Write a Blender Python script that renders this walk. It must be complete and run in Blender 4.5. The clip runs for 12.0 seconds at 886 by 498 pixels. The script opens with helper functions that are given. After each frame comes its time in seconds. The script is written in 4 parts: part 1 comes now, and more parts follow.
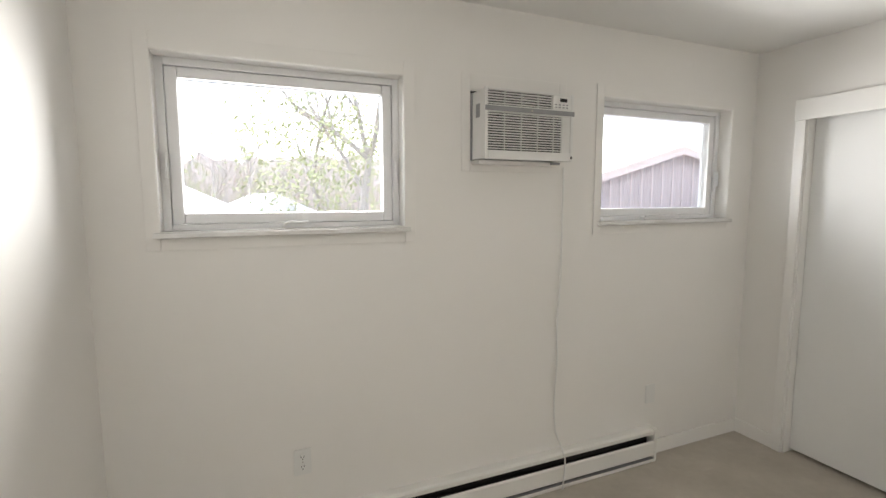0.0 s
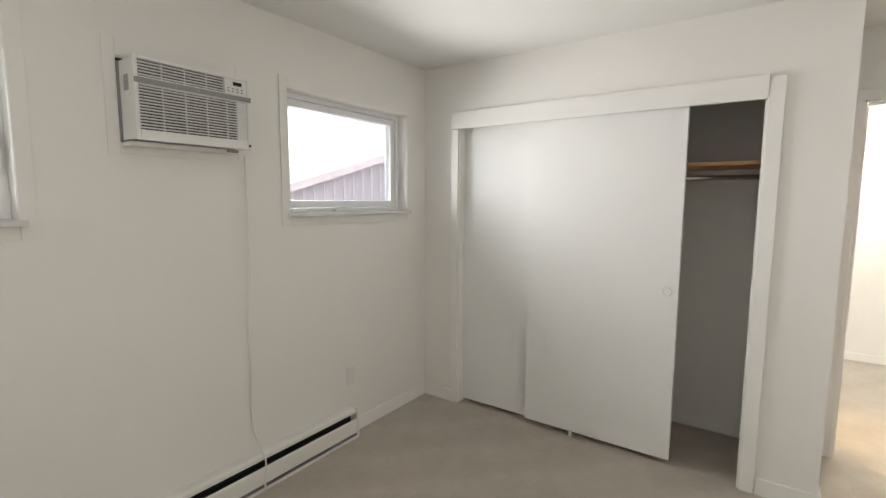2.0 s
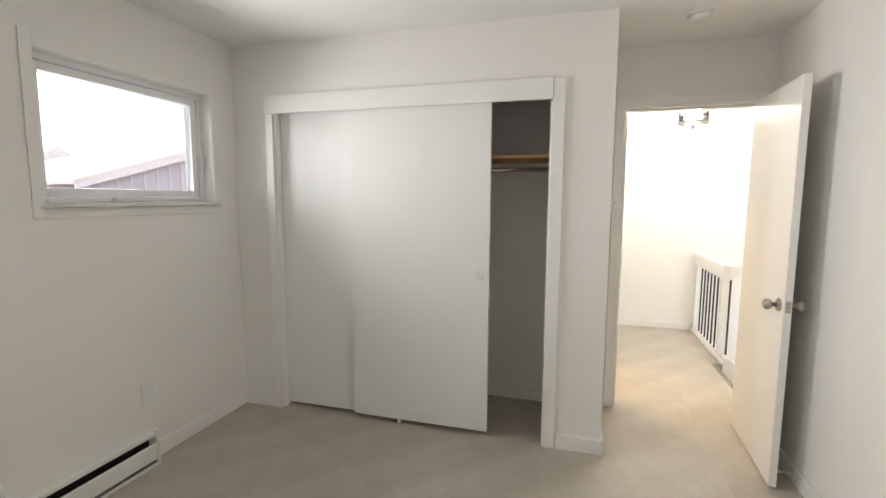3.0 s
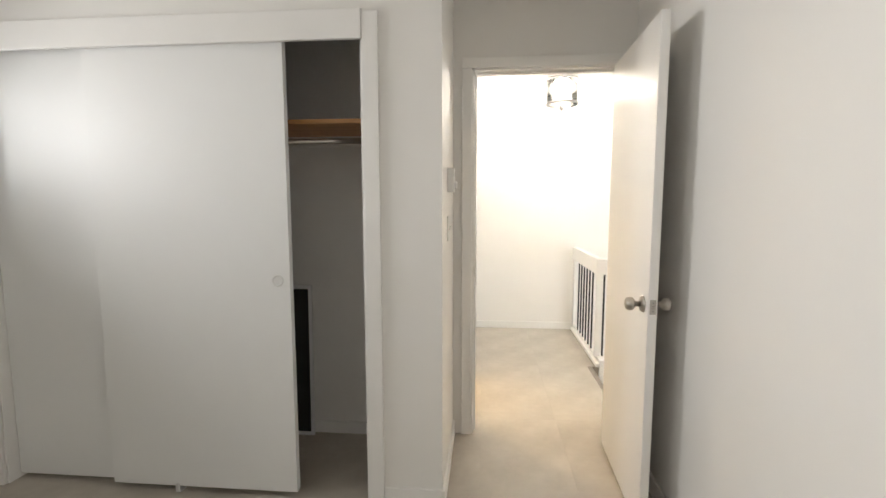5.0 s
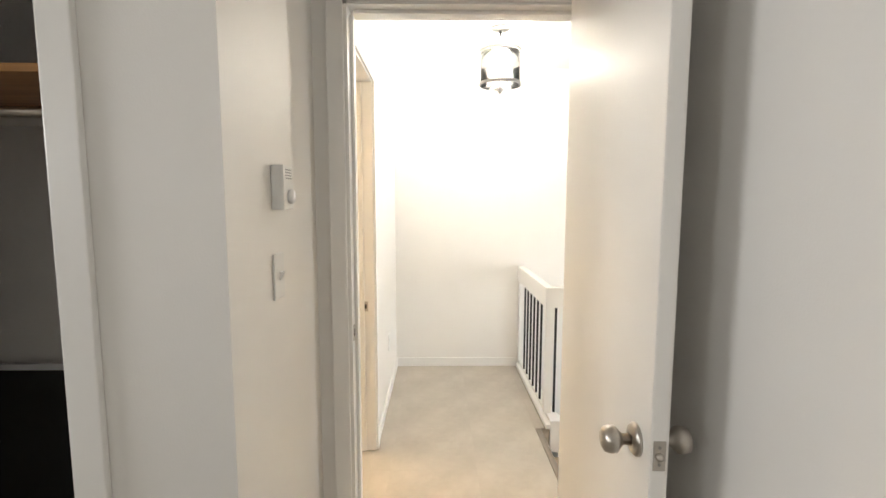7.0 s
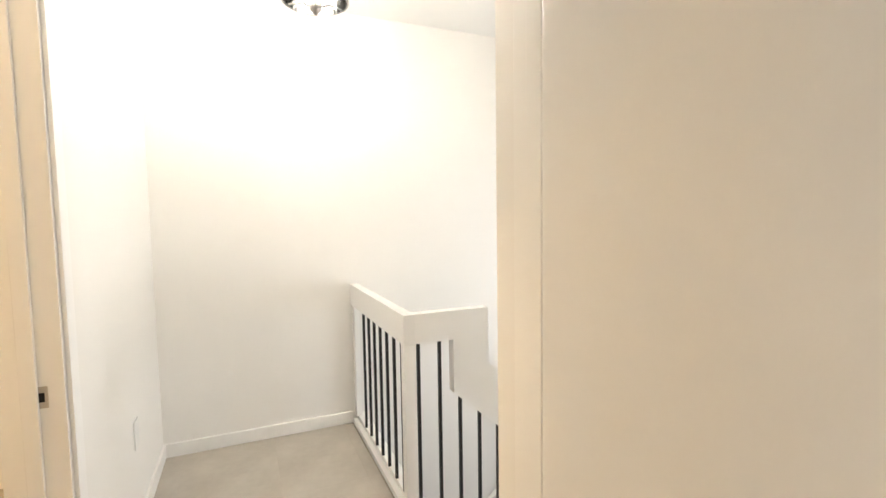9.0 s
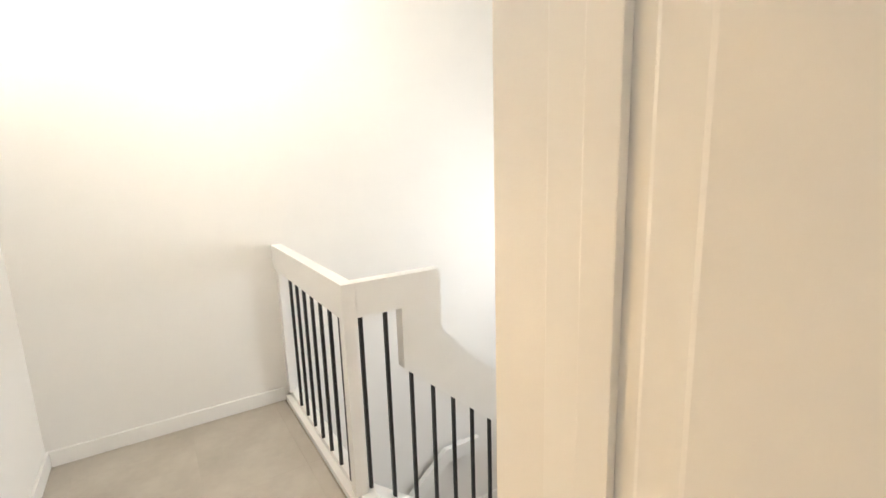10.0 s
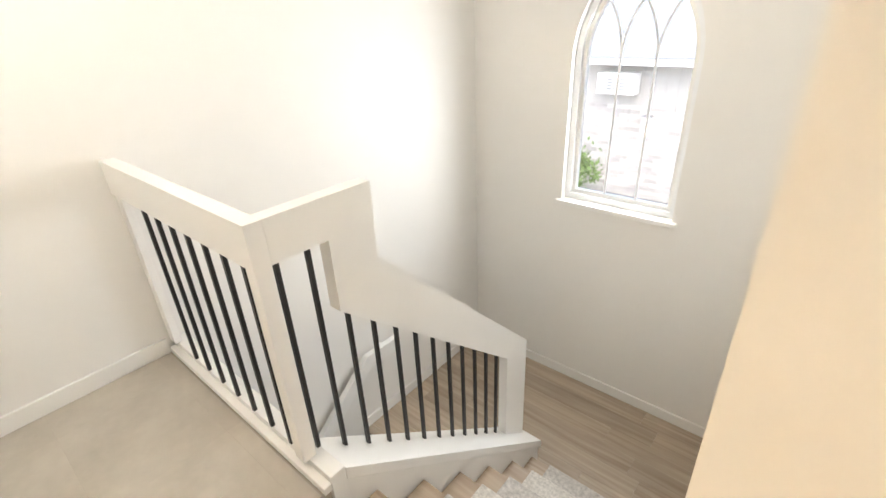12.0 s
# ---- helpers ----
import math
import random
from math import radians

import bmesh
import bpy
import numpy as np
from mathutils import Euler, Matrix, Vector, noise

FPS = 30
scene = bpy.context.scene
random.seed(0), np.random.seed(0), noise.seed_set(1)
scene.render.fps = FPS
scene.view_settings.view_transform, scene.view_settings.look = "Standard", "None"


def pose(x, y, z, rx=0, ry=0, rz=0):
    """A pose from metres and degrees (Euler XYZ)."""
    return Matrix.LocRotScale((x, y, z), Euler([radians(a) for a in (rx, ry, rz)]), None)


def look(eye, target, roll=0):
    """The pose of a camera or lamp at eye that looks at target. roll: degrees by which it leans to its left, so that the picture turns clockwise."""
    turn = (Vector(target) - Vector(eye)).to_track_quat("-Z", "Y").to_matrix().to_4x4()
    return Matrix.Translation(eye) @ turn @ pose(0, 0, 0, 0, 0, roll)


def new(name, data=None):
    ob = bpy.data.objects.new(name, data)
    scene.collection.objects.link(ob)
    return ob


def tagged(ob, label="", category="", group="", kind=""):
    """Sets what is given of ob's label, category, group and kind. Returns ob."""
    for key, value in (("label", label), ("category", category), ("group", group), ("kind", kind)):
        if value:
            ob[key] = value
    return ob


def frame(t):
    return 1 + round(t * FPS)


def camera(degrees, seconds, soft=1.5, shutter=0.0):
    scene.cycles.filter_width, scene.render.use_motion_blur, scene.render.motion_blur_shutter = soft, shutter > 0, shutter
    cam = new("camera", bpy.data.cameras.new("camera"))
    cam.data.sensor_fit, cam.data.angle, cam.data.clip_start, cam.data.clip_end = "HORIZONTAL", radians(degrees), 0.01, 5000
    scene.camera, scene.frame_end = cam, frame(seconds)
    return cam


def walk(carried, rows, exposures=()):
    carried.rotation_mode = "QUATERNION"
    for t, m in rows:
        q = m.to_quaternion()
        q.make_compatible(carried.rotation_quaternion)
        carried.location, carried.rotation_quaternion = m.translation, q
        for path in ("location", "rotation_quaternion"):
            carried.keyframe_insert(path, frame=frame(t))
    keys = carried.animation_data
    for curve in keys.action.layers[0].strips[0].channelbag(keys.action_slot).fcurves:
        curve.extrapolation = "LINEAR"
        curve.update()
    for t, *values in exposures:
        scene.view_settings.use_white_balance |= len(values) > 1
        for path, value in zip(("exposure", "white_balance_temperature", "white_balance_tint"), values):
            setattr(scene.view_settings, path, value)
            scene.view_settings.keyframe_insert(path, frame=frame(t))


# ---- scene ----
LAMP_W = 6.6
LAMPX, LAMPY = 2.08, -3.19
cam = camera(87.5, 12.0)
PATH = [
    (0, (-2.939, -1.982, 1.542), (-2.174, -0.147, 1.328), -0.1),
    (0.5, (-2.892, -1.992, 1.542), (-1.925, -0.255, 1.323), -0.0),
    (1, (-2.841, -2.023, 1.526), (-1.67, -0.415, 1.313), 0.0),
    (1.5, (-2.802, -2.057, 1.519), (-1.402, -0.645, 1.305), 0.1),
    (2, (-2.762, -2.109, 1.501), (-1.135, -0.965, 1.286), 0.3),
    (2.5, (-2.708, -2.165, 1.465), (-0.905, -1.327, 1.252), 0.4),
    (3, (-2.649, -2.219, 1.453), (-0.74, -1.666, 1.232), 0.3),
    (3.5, (-2.547, -2.283, 1.434), (-0.591, -1.932, 1.203), 0.2),
    (5.5, (-1.62, -2.636, 1.331), (0.363, -2.477, 1.125), -0.1),
    (6, (-1.348, -2.689, 1.343), (0.637, -2.56, 1.135), -0.1),
    (6.5, (-1.101, -2.754, 1.37), (0.888, -2.675, 1.162), -0.0),
    (7, (-0.898, -2.797, 1.403), (1.093, -2.823, 1.199), 0.1),
    (7.2, (-0.801, -2.800, 1.408), (1.188, -2.873, 1.209), -0.1),
    (8.8, (0.082, -2.899, 1.252), (1.948, -3.608, 1.138), -0.9),
    (9, (0.149, -2.889, 1.27), (1.98, -3.68, 1.131), -0.9),
    (9.5, (0.334, -2.924, 1.27), (2.08, -3.872, 1.044), -1.2),
    (10, (0.471, -2.968, 1.269), (2.133, -4.015, 0.896), -1.8),
    (10.5, (0.615, -2.981, 1.266), (2.168, -4.129, 0.747), -1.9),
    (11, (0.741, -2.99, 1.253), (2.167, -4.226, 0.591), -2.0),
    (11.5, (0.849, -3.024, 1.265), (2.149, -4.324, 0.479), -2.5),
    (12, (0.931, -3.04, 1.286), (2.11, -4.379, 0.383), -2.8),
]
walk(cam, [(t, look(eye, aim, lean)) for t, eye, aim, lean in PATH], exposures=[(0, 2.85), (2.5, 2.75), (3.5, 2.7), (5.5, 2.6), (7.0, 2.45), (8.8, 2.3), (12.0, 2.42)])

# ---- light ----
world = bpy.data.worlds.new("sky")
scene.world = world
world.use_nodes = True
wn = world.node_tree.nodes
sky = wn.new("ShaderNodeTexSky")
sky.sky_type, sky.sun_disc = "NISHITA", False
sky.sun_elevation, sky.sun_rotation = radians(57), radians(-15)
sky.air_density, sky.dust_density = 1.0, 2.2
wn["Background"].inputs[1].default_value = 0.15
world.node_tree.links.new(sky.outputs[0], wn["Background"].inputs[0])
sun_data = bpy.data.lights.new("sun", "SUN")
sun_data.energy, sun_data.angle, sun_data.color = 1.05, radians(165), (1.0, 0.92, 0.80)
sun = new("sun", sun_data)
sun.matrix_world = look((0, 0, 20), (0.5, -1.6, 14.1))


def daylight(name, x0, x1, y, z0, z1, side, watts, color, spread=105):
    """Sky light that enters through a window: an area lamp in its glazed opening, facing in."""
    d = bpy.data.lights.new(name, "AREA")
    d.shape, d.size, d.size_y = "RECTANGLE", x1 - x0, z1 - z0
    d.energy, d.color = watts, color
    ob = new(name, d)
    at = Vector(((x0 + x1) / 2, y, (z0 + z1) / 2))
    ob.matrix_world = look(tuple(at), (at.x, at.y + side, at.z - 0.02))
    d.spread = radians(spread)


daylight("daylight_wide_window", -3.165, -2.38, 0.108, 1.49, 2.0, -1, 3.0, (0.99, 0.975, 0.955))
daylight("daylight_small_window", -1.12, -0.295, 0.108, 1.49, 2.0, -1, 1.75, (0.99, 0.975, 0.955))
daylight("daylight_arched_window", 1.62, 2.18, -5.84, 0.22, 1.25, 1, 4.8, (0.93, 0.97, 1.0), 165)

# ---- plan ----
CEIL = 2.425          # bedroom ceiling
HCEIL = 2.475         # hall ceiling
LEFT = -3.475         # bedroom wall beside the wide window
BACK = -3.345         # bedroom wall behind the open door
DOORX = 0.67          # room face of the door partition
HALLX = 0.80          # hall face of the door partition
STUBX = 0.95          # stair face of the thick wall beside the stair
HALLY = -2.45         # hall wall with the side doorway
FARX = 2.96           # far wall of the hall and the stair
WINY = -5.77          # wall of the arched window
LAND = -1.31          # landing
LOWER = -2.62         # floor at the foot of the stair
JL, JR = -2.488, -3.318   # door opening
RISE, RUN, TOP = 0.187, 0.226, -3.42
KX0, KX1 = 1.845, 2.005   # kerb under the stair railing


# ---- materials ----
def material(name, color, rough=0.5, metal=0.0, var=0.06, scale=3.0, grain=60.0, bump=0.05, fleck=None, spec=0.5):
    """A surface with broad variation, fine grain and a low relief."""
    m = bpy.data.materials.new(name)
    m.use_nodes = True
    n, l = m.node_tree.nodes, m.node_tree.links
    b = n["Principled BSDF"]
    b.inputs["Roughness"].default_value, b.inputs["Metallic"].default_value = rough, metal
    b.inputs["Specular IOR Level"].default_value = spec
    co = n.new("ShaderNodeTexCoord")
    big, small = n.new("ShaderNodeTexNoise"), n.new("ShaderNodeTexNoise")
    big.inputs["Scale"].default_value, big.inputs["Detail"].default_value = scale, 4
    small.inputs["Scale"].default_value, small.inputs["Detail"].default_value = grain, 3
    for t in (big, small):
        l.new(co.outputs["Object"], t.inputs["Vector"])
    mix = n.new("ShaderNodeMix")
    mix.data_type = "RGBA"
    mix.inputs["A"].default_value = (*[c * (1 - var) for c in color], 1)
    mix.inputs["B"].default_value = (*[min(1, c * (1 + var)) for c in (fleck or color)], 1)
    add = n.new("ShaderNodeMath")
    add.operation = "MULTIPLY_ADD"
    l.new(small.outputs["Fac"], add.inputs[0])
    add.inputs[1].default_value = 0.3
    sub = n.new("ShaderNodeMath")
    sub.operation = "MULTIPLY_ADD"
    l.new(big.outputs["Fac"], sub.inputs[0])
    sub.inputs[1].default_value, sub.inputs[2].default_value = 1.2, -0.25
    l.new(sub.outputs[0], add.inputs[2])
    l.new(add.outputs[0], mix.inputs["Factor"])
    l.new(mix.outputs["Result"], b.inputs["Base Color"])
    if bump:
        bp = n.new("ShaderNodeBump")
        bp.inputs["Strength"].default_value, bp.inputs["Distance"].default_value = bump, 0.002
        l.new(small.outputs["Fac"], bp.inputs["Height"])
        l.new(bp.outputs["Normal"], b.inputs["Normal"])
    return m


def glow(name, color, power):
    m = bpy.data.materials.new(name)
    m.use_nodes = True
    b = m.node_tree.nodes["Principled BSDF"]
    b.inputs["Emission Color"].default_value, b.inputs["Emission Strength"].default_value = (*color, 1), power
    return m


def per_piece(m, low, high):
    """Let each piece of a floor or wall take its own shade."""
    n, l = m.node_tree.nodes, m.node_tree.links
    b = n["Principled BSDF"]
    src = b.inputs["Base Color"].links[0].from_socket
    info, ramp, mul = n.new("ShaderNodeObjectInfo"), n.new("ShaderNodeMapRange"), n.new("ShaderNodeMix")
    ramp.inputs["To Min"].default_value, ramp.inputs["To Max"].default_value = low, high
    mul.data_type, mul.blend_type = "RGBA", "MULTIPLY"
    mul.inputs["Factor"].default_value = 1
    l.new(info.outputs["Random"], ramp.inputs["Value"])
    l.new(src, mul.inputs["A"])
    l.new(ramp.outputs[0], mul.inputs["B"])
    l.new(mul.outputs["Result"], b.inputs["Base Color"])
    return m


def wood(name, a, c, axis, rough=0.4, stretch=12.0):
    """Boards with grain along one axis."""
    m = material(name, a, rough)
    n, l = m.node_tree.nodes, m.node_tree.links
    b = n["Principled BSDF"]
    co, mp, nz = n.new("ShaderNodeTexCoord"), n.new("ShaderNodeMapping"), n.new("ShaderNodeTexNoise")
    info, off = n.new("ShaderNodeObjectInfo"), n.new("ShaderNodeVectorMath")
    sc = [stretch * 2.2] * 3
    sc[axis] = 1.3
    mp.inputs["Scale"].default_value = sc
    off.operation = "MULTIPLY_ADD"
    off.inputs[1].default_value = (17, 23, 31)
    l.new(info.outputs["Random"], off.inputs[0])
    l.new(co.outputs["Object"], off.inputs[2])
    l.new(off.outputs[0], mp.inputs["Vector"])
    l.new(mp.outputs[0], nz.inputs["Vector"])
    nz.inputs["Scale"].default_value, nz.inputs["Detail"].default_value, nz.inputs["Distortion"].default_value = 1.0, 6, 0.6
    r = n.new("ShaderNodeValToRGB")
    r.color_ramp.elements[0].position, r.color_ramp.elements[1].position = 0.32, 0.7
    r.color_ramp.elements[0].color, r.color_ramp.elements[1].color = (*a, 1), (*c, 1)
    l.new(nz.outputs["Fac"], r.inputs["Fac"])
    l.new(r.outputs["Color"], b.inputs["Base Color"])
    return m


PAINT = material("wall_paint", (0.83, 0.81, 0.775), 0.55, var=0.025, scale=1.3, grain=220, bump=0.12)
CEILING = material("ceiling_paint", (0.84, 0.83, 0.805), 0.8, var=0.02, scale=1.0, grain=160, bump=0.15)
TRIM = material("trim_paint", (0.85, 0.835, 0.805), 0.32, var=0.02, scale=4, grain=90, bump=0.05)
DOOR = material("door_paint", (0.84, 0.82, 0.785), 0.28, var=0.02, scale=2, grain=130, bump=0.08)
PANEL = material("closet_door_paint", (0.83, 0.83, 0.815), 0.42, var=0.02, scale=2, grain=200, bump=0.06)
VINYL = material("window_vinyl", (0.84, 0.84, 0.84), 0.3, var=0.015, scale=5, grain=80, bump=0.02)
TILE = per_piece(material("concrete_look_tile", (0.42, 0.375, 0.31), 0.42, var=0.15, scale=4.5, grain=26, bump=0.05,
                          fleck=(0.49, 0.45, 0.39)), 0.985, 1.015)
JOINT = material("tile_joint", (0.38, 0.34, 0.285), 0.8, var=0.1)
PLANK = per_piece(wood("landing_plank_wood", (0.35, 0.275, 0.20), (0.52, 0.43, 0.33), 0, 0.4), 0.85, 1.1)
STEPWOOD = wood("stair_wood", (0.36, 0.27, 0.19), (0.50, 0.40, 0.30), 0, 0.45)
NOSING = wood("nosing_wood", (0.20, 0.17, 0.135), (0.30, 0.26, 0.21), 0, 0.45)
SHELFWOOD = wood("shelf_wood", (0.42, 0.20, 0.07), (0.60, 0.32, 0.13), 1, 0.45)
CARPET = material("runner_carpet", (0.36, 0.335, 0.31), 0.95, var=0.30, scale=45, grain=300, bump=0.9, fleck=(0.62, 0.59, 0.55), spec=0.1)
SHAG = material("runner_shag", (0.50, 0.47, 0.43), 0.95, var=0.30, scale=70, grain=260, bump=1.0, fleck=(0.66, 0.63, 0.58), spec=0.1)
NICKEL = material("brushed_nickel", (0.47, 0.44, 0.40), 0.28, 1.0, var=0.05, scale=20, grain=150, bump=0.02)
CHROME = material("bright_nickel", (0.30, 0.29, 0.28), 0.35, 0.8, var=0.05, scale=20, grain=150, bump=0.02)
BLACK = material("black_iron", (0.022, 0.020, 0.018), 0.38, 0.3, var=0.2, scale=12, grain=120, bump=0.1)
# near black: painted shade in holes, slots and gaps, also display and tag
DARK = material("gap_shade_black", (0.012, 0.012, 0.012), 0.8, var=0.2)
PLASTIC = material("white_plastic", (0.78, 0.775, 0.75), 0.4, var=0.02, scale=8, grain=200, bump=0.03)
GREY = material("grey_plastic", (0.28, 0.28, 0.285), 0.4, var=0.03, scale=8, grain=200, bump=0.03)
ENAMEL = material("heater_enamel", (0.80, 0.785, 0.745), 0.33, var=0.02, scale=6, grain=120, bump=0.03)
MARBLE = material("marble_sill", (0.62, 0.60, 0.58), 0.25, var=0.14, scale=9, grain=40, bump=0.0, fleck=(0.80, 0.79, 0.77))
MESH = material("insect_mesh", (0.03, 0.031, 0.03), 0.7, var=0.1, scale=10, grain=400, bump=0.5)
BRICK = per_piece(material("pale_brick", (0.52, 0.49, 0.455), 0.85, var=0.18, scale=6, grain=60, bump=0.4), 0.72, 1.25)
MORTAR = material("mortar", (0.45, 0.43, 0.40), 0.9, var=0.08)
SHINGLE = material("roof_shingle", (0.25, 0.255, 0.265), 0.9, var=0.2, scale=4, grain=40, bump=0.4)
TANROOF = material("tan_shingle", (0.42, 0.34, 0.29), 0.9, var=0.15, scale=2, grain=40, bump=0.4)
SIDING = material("brown_siding", (0.30, 0.245, 0.235), 0.8, var=0.14, scale=3, grain=30, bump=0.3)
SIDETRIM = material("siding_trim", (0.42, 0.34, 0.31), 0.7, var=0.1)
WHITEROOF = material("white_membrane", (0.82, 0.82, 0.82), 0.7, var=0.05, scale=2, grain=20)
GROUND = material("pale_ground", (0.34, 0.33, 0.28), 0.95, var=0.2, scale=0.4, grain=8, bump=0.4, fleck=(0.42, 0.40, 0.36))
CONCRETE = material("concrete_path", (0.55, 0.53, 0.50), 0.9, var=0.08, scale=1.5, grain=30, bump=0.3)
BARK = material("bark", (0.34, 0.30, 0.26), 0.9, var=0.3, scale=6, grain=40, bump=0.8)
LEAF = material("spring_leaf", (0.30, 0.31, 0.15), 0.7, var=0.3, scale=2, grain=10, bump=0)
SHRUB = material("shrub_leaf", (0.16, 0.24, 0.07), 0.7, var=0.3, scale=5, grain=20, bump=0)
FARWOOD = material("far_woods", (0.44, 0.365, 0.315), 0.95, var=0.25, scale=0.5, grain=4, bump=0)
BULB = glow("lamp_bulb", (1.0, 0.86, 0.68), 22.0)

DOME = glow("dome_glow", (1.0, 0.70, 0.38), 34.0)

GLASS = bpy.data.materials.new("clear_glass")
GLASS.use_nodes = True
GLASS.node_tree.nodes["Principled BSDF"].inputs["Transmission Weight"].default_value = 1.0
GLASS.node_tree.nodes["Principled BSDF"].inputs["Roughness"].default_value = 0.0
GLASS.node_tree.nodes["Principled BSDF"].inputs["IOR"].default_value = 1.45


# ---- building helpers ----
def part(name, bm, mat, parent=None, label="", smooth=False):
    """One mesh object from a bmesh, under a thing or a part."""
    me = bpy.data.meshes.new(name)
    bm.normal_update()
    bm.to_mesh(me)
    bm.free()
    me.materials.append(mat)
    if smooth:
        me.polygons.foreach_set("use_smooth", [True] * len(me.polygons))
    ob = new(name, me)
    ob.parent = parent
    if label:
        tagged(ob, label)
    return ob


def thing(name, at, label, category, group="", kind=""):
    ob = new(name)
    ob.empty_display_size = 0.05
    ob.location = at
    return tagged(ob, label, category, group, kind)


def add_box(bm, x0, x1, y0, y1, z0, z1, bevel=0.0):
    r = bmesh.ops.create_cube(bm, size=1)
    m = Matrix.LocRotScale(((x0 + x1) / 2, (y0 + y1) / 2, (z0 + z1) / 2), None, (abs(x1 - x0), abs(y1 - y0), abs(z1 - z0)))
    bmesh.ops.transform(bm, matrix=m, verts=r["verts"])
    if bevel:
        edges = list({e for v in r["verts"] for e in v.link_edges})
        bmesh.ops.bevel(bm, geom=edges, offset=bevel, segments=2, affect="EDGES", profile=0.7)
    return bm


def box(x0, x1, y0, y1, z0, z1, bevel=0.0):
    return add_box(bmesh.new(), x0, x1, y0, y1, z0, z1, bevel)


def prism(points, axis, a, b, bevel=0.0):
    """A flat outline, extruded along an axis from a to b; the outline's two coordinates are the other axes in order."""
    bm = bmesh.new()

    def put(p, d):
        q = list(p)
        q.insert(axis, d)
        return bm.verts.new(q)
    low, high = [put(p, a) for p in points], [put(p, b) for p in points]
    bm.faces.new(low)
    bm.faces.new(high)
    for i in range(len(points)):
        j = (i + 1) % len(points)
        bm.faces.new((low[i], low[j], high[j], high[i]))
    bmesh.ops.recalc_face_normals(bm, faces=bm.faces)
    if bevel:
        bmesh.ops.bevel(bm, geom=list(bm.edges), offset=bevel, segments=2, affect="EDGES", profile=0.7)
    return bm


def lathe(profile, center, axis="z", steps=24):
    """A turned shape from (radius, height) pairs."""
    bm = bmesh.new()
    rings = []
    for r, h in profile:
        ring = []
        for i in range(steps):
            a = 2 * math.pi * i / steps
            p = (r * math.cos(a), r * math.sin(a), h)
            p = {"z": p, "x": (p[2], p[0], p[1]), "y": (p[0], p[2], p[1])}[axis]
            ring.append(bm.verts.new(Vector(center) + Vector(p)))
        rings.append(ring)
    for a, b in zip(rings, rings[1:]):
        for i in range(steps):
            j = (i + 1) % steps
            bm.faces.new((a[i], a[j], b[j], b[i]))
    bm.faces.new(rings[0])
    bm.faces.new(rings[-1])
    bmesh.ops.recalc_face_normals(bm, faces=bm.faces)
    return bm


def tube(points, radius, steps=10, taper=1.0):
    """A round bar along a line of points."""
    bm = bmesh.new()
    pts = [Vector(p) for p in points]
    rings = []
    for i, p in enumerate(pts):
        d = (pts[min(i + 1, len(pts) - 1)] - pts[max(i - 1, 0)]).normalized()
        side = d.cross(Vector((0.31, 0.17, 0.93)) if abs(d.z) < 0.8 else Vector((1, 0.1, 0))).normalized()
        up = d.cross(side)
        r = radius * (1 + (taper - 1) * i / max(1, len(pts) - 1))
        rings.append([bm.verts.new(p + r * (math.cos(2 * math.pi * k / steps) * side + math.sin(2 * math.pi * k / steps) * up)) for k in range(steps)])
    for a, b in zip(rings, rings[1:]):
        for i in range(steps):
            bm.faces.new((a[i], a[(i + 1) % steps], b[(i + 1) % steps], b[i]))
    bm.faces.new(rings[0])
    bm.faces.new(rings[-1])
    bmesh.ops.recalc_face_normals(bm, faces=bm.faces)
    return bm


def wall(name, axis, a0, a1, u0, u1, z0, z1, holes=(), mat=None, label=""):
    """A wall across an axis (0: x, 1: y) from a0 to a1, with openings (u0, u1, z0, z1) that go through it."""
    bm = bmesh.new()
    us = sorted({u0, u1, *[h[0] for h in holes], *[h[1] for h in holes]})
    zs = sorted({z0, z1, *[h[2] for h in holes], *[h[3] for h in holes]})

    def solid(i, k):
        if not (0 <= i < len(us) - 1 and 0 <= k < len(zs) - 1):
            return False
        u, z = (us[i] + us[i + 1]) / 2, (zs[k] + zs[k + 1]) / 2
        return not any(h[0] < u < h[1] and h[2] < z < h[3] for h in holes)

    def vert(a, u, z):
        return bm.verts.new((a, u, z) if axis == 0 else (u, a, z))
    for i in range(len(us) - 1):
        for k in range(len(zs) - 1):
            if not solid(i, k):
                continue
            ua, ub, za, zb = us[i], us[i + 1], zs[k], zs[k + 1]
            for a in (a0, a1):
                bm.faces.new([vert(a, *p) for p in ((ua, za), (ub, za), (ub, zb), (ua, zb))])
            for di, dk, p, q in ((-1, 0, (ua, za), (ua, zb)), (1, 0, (ub, za), (ub, zb)), (0, -1, (ua, za), (ub, za)), (0, 1, (ua, zb), (ub, zb))):
                if not solid(i + di, k + dk):
                    bm.faces.new((vert(a0, *p), vert(a0, *q), vert(a1, *q), vert(a1, *p)))
    bmesh.ops.remove_doubles(bm, verts=bm.verts, dist=1e-5)
    bmesh.ops.recalc_face_normals(bm, faces=bm.faces)
    return tagged(part(name, bm, mat or PAINT), label or "off-white painted plaster wall", "wall", kind="structure")


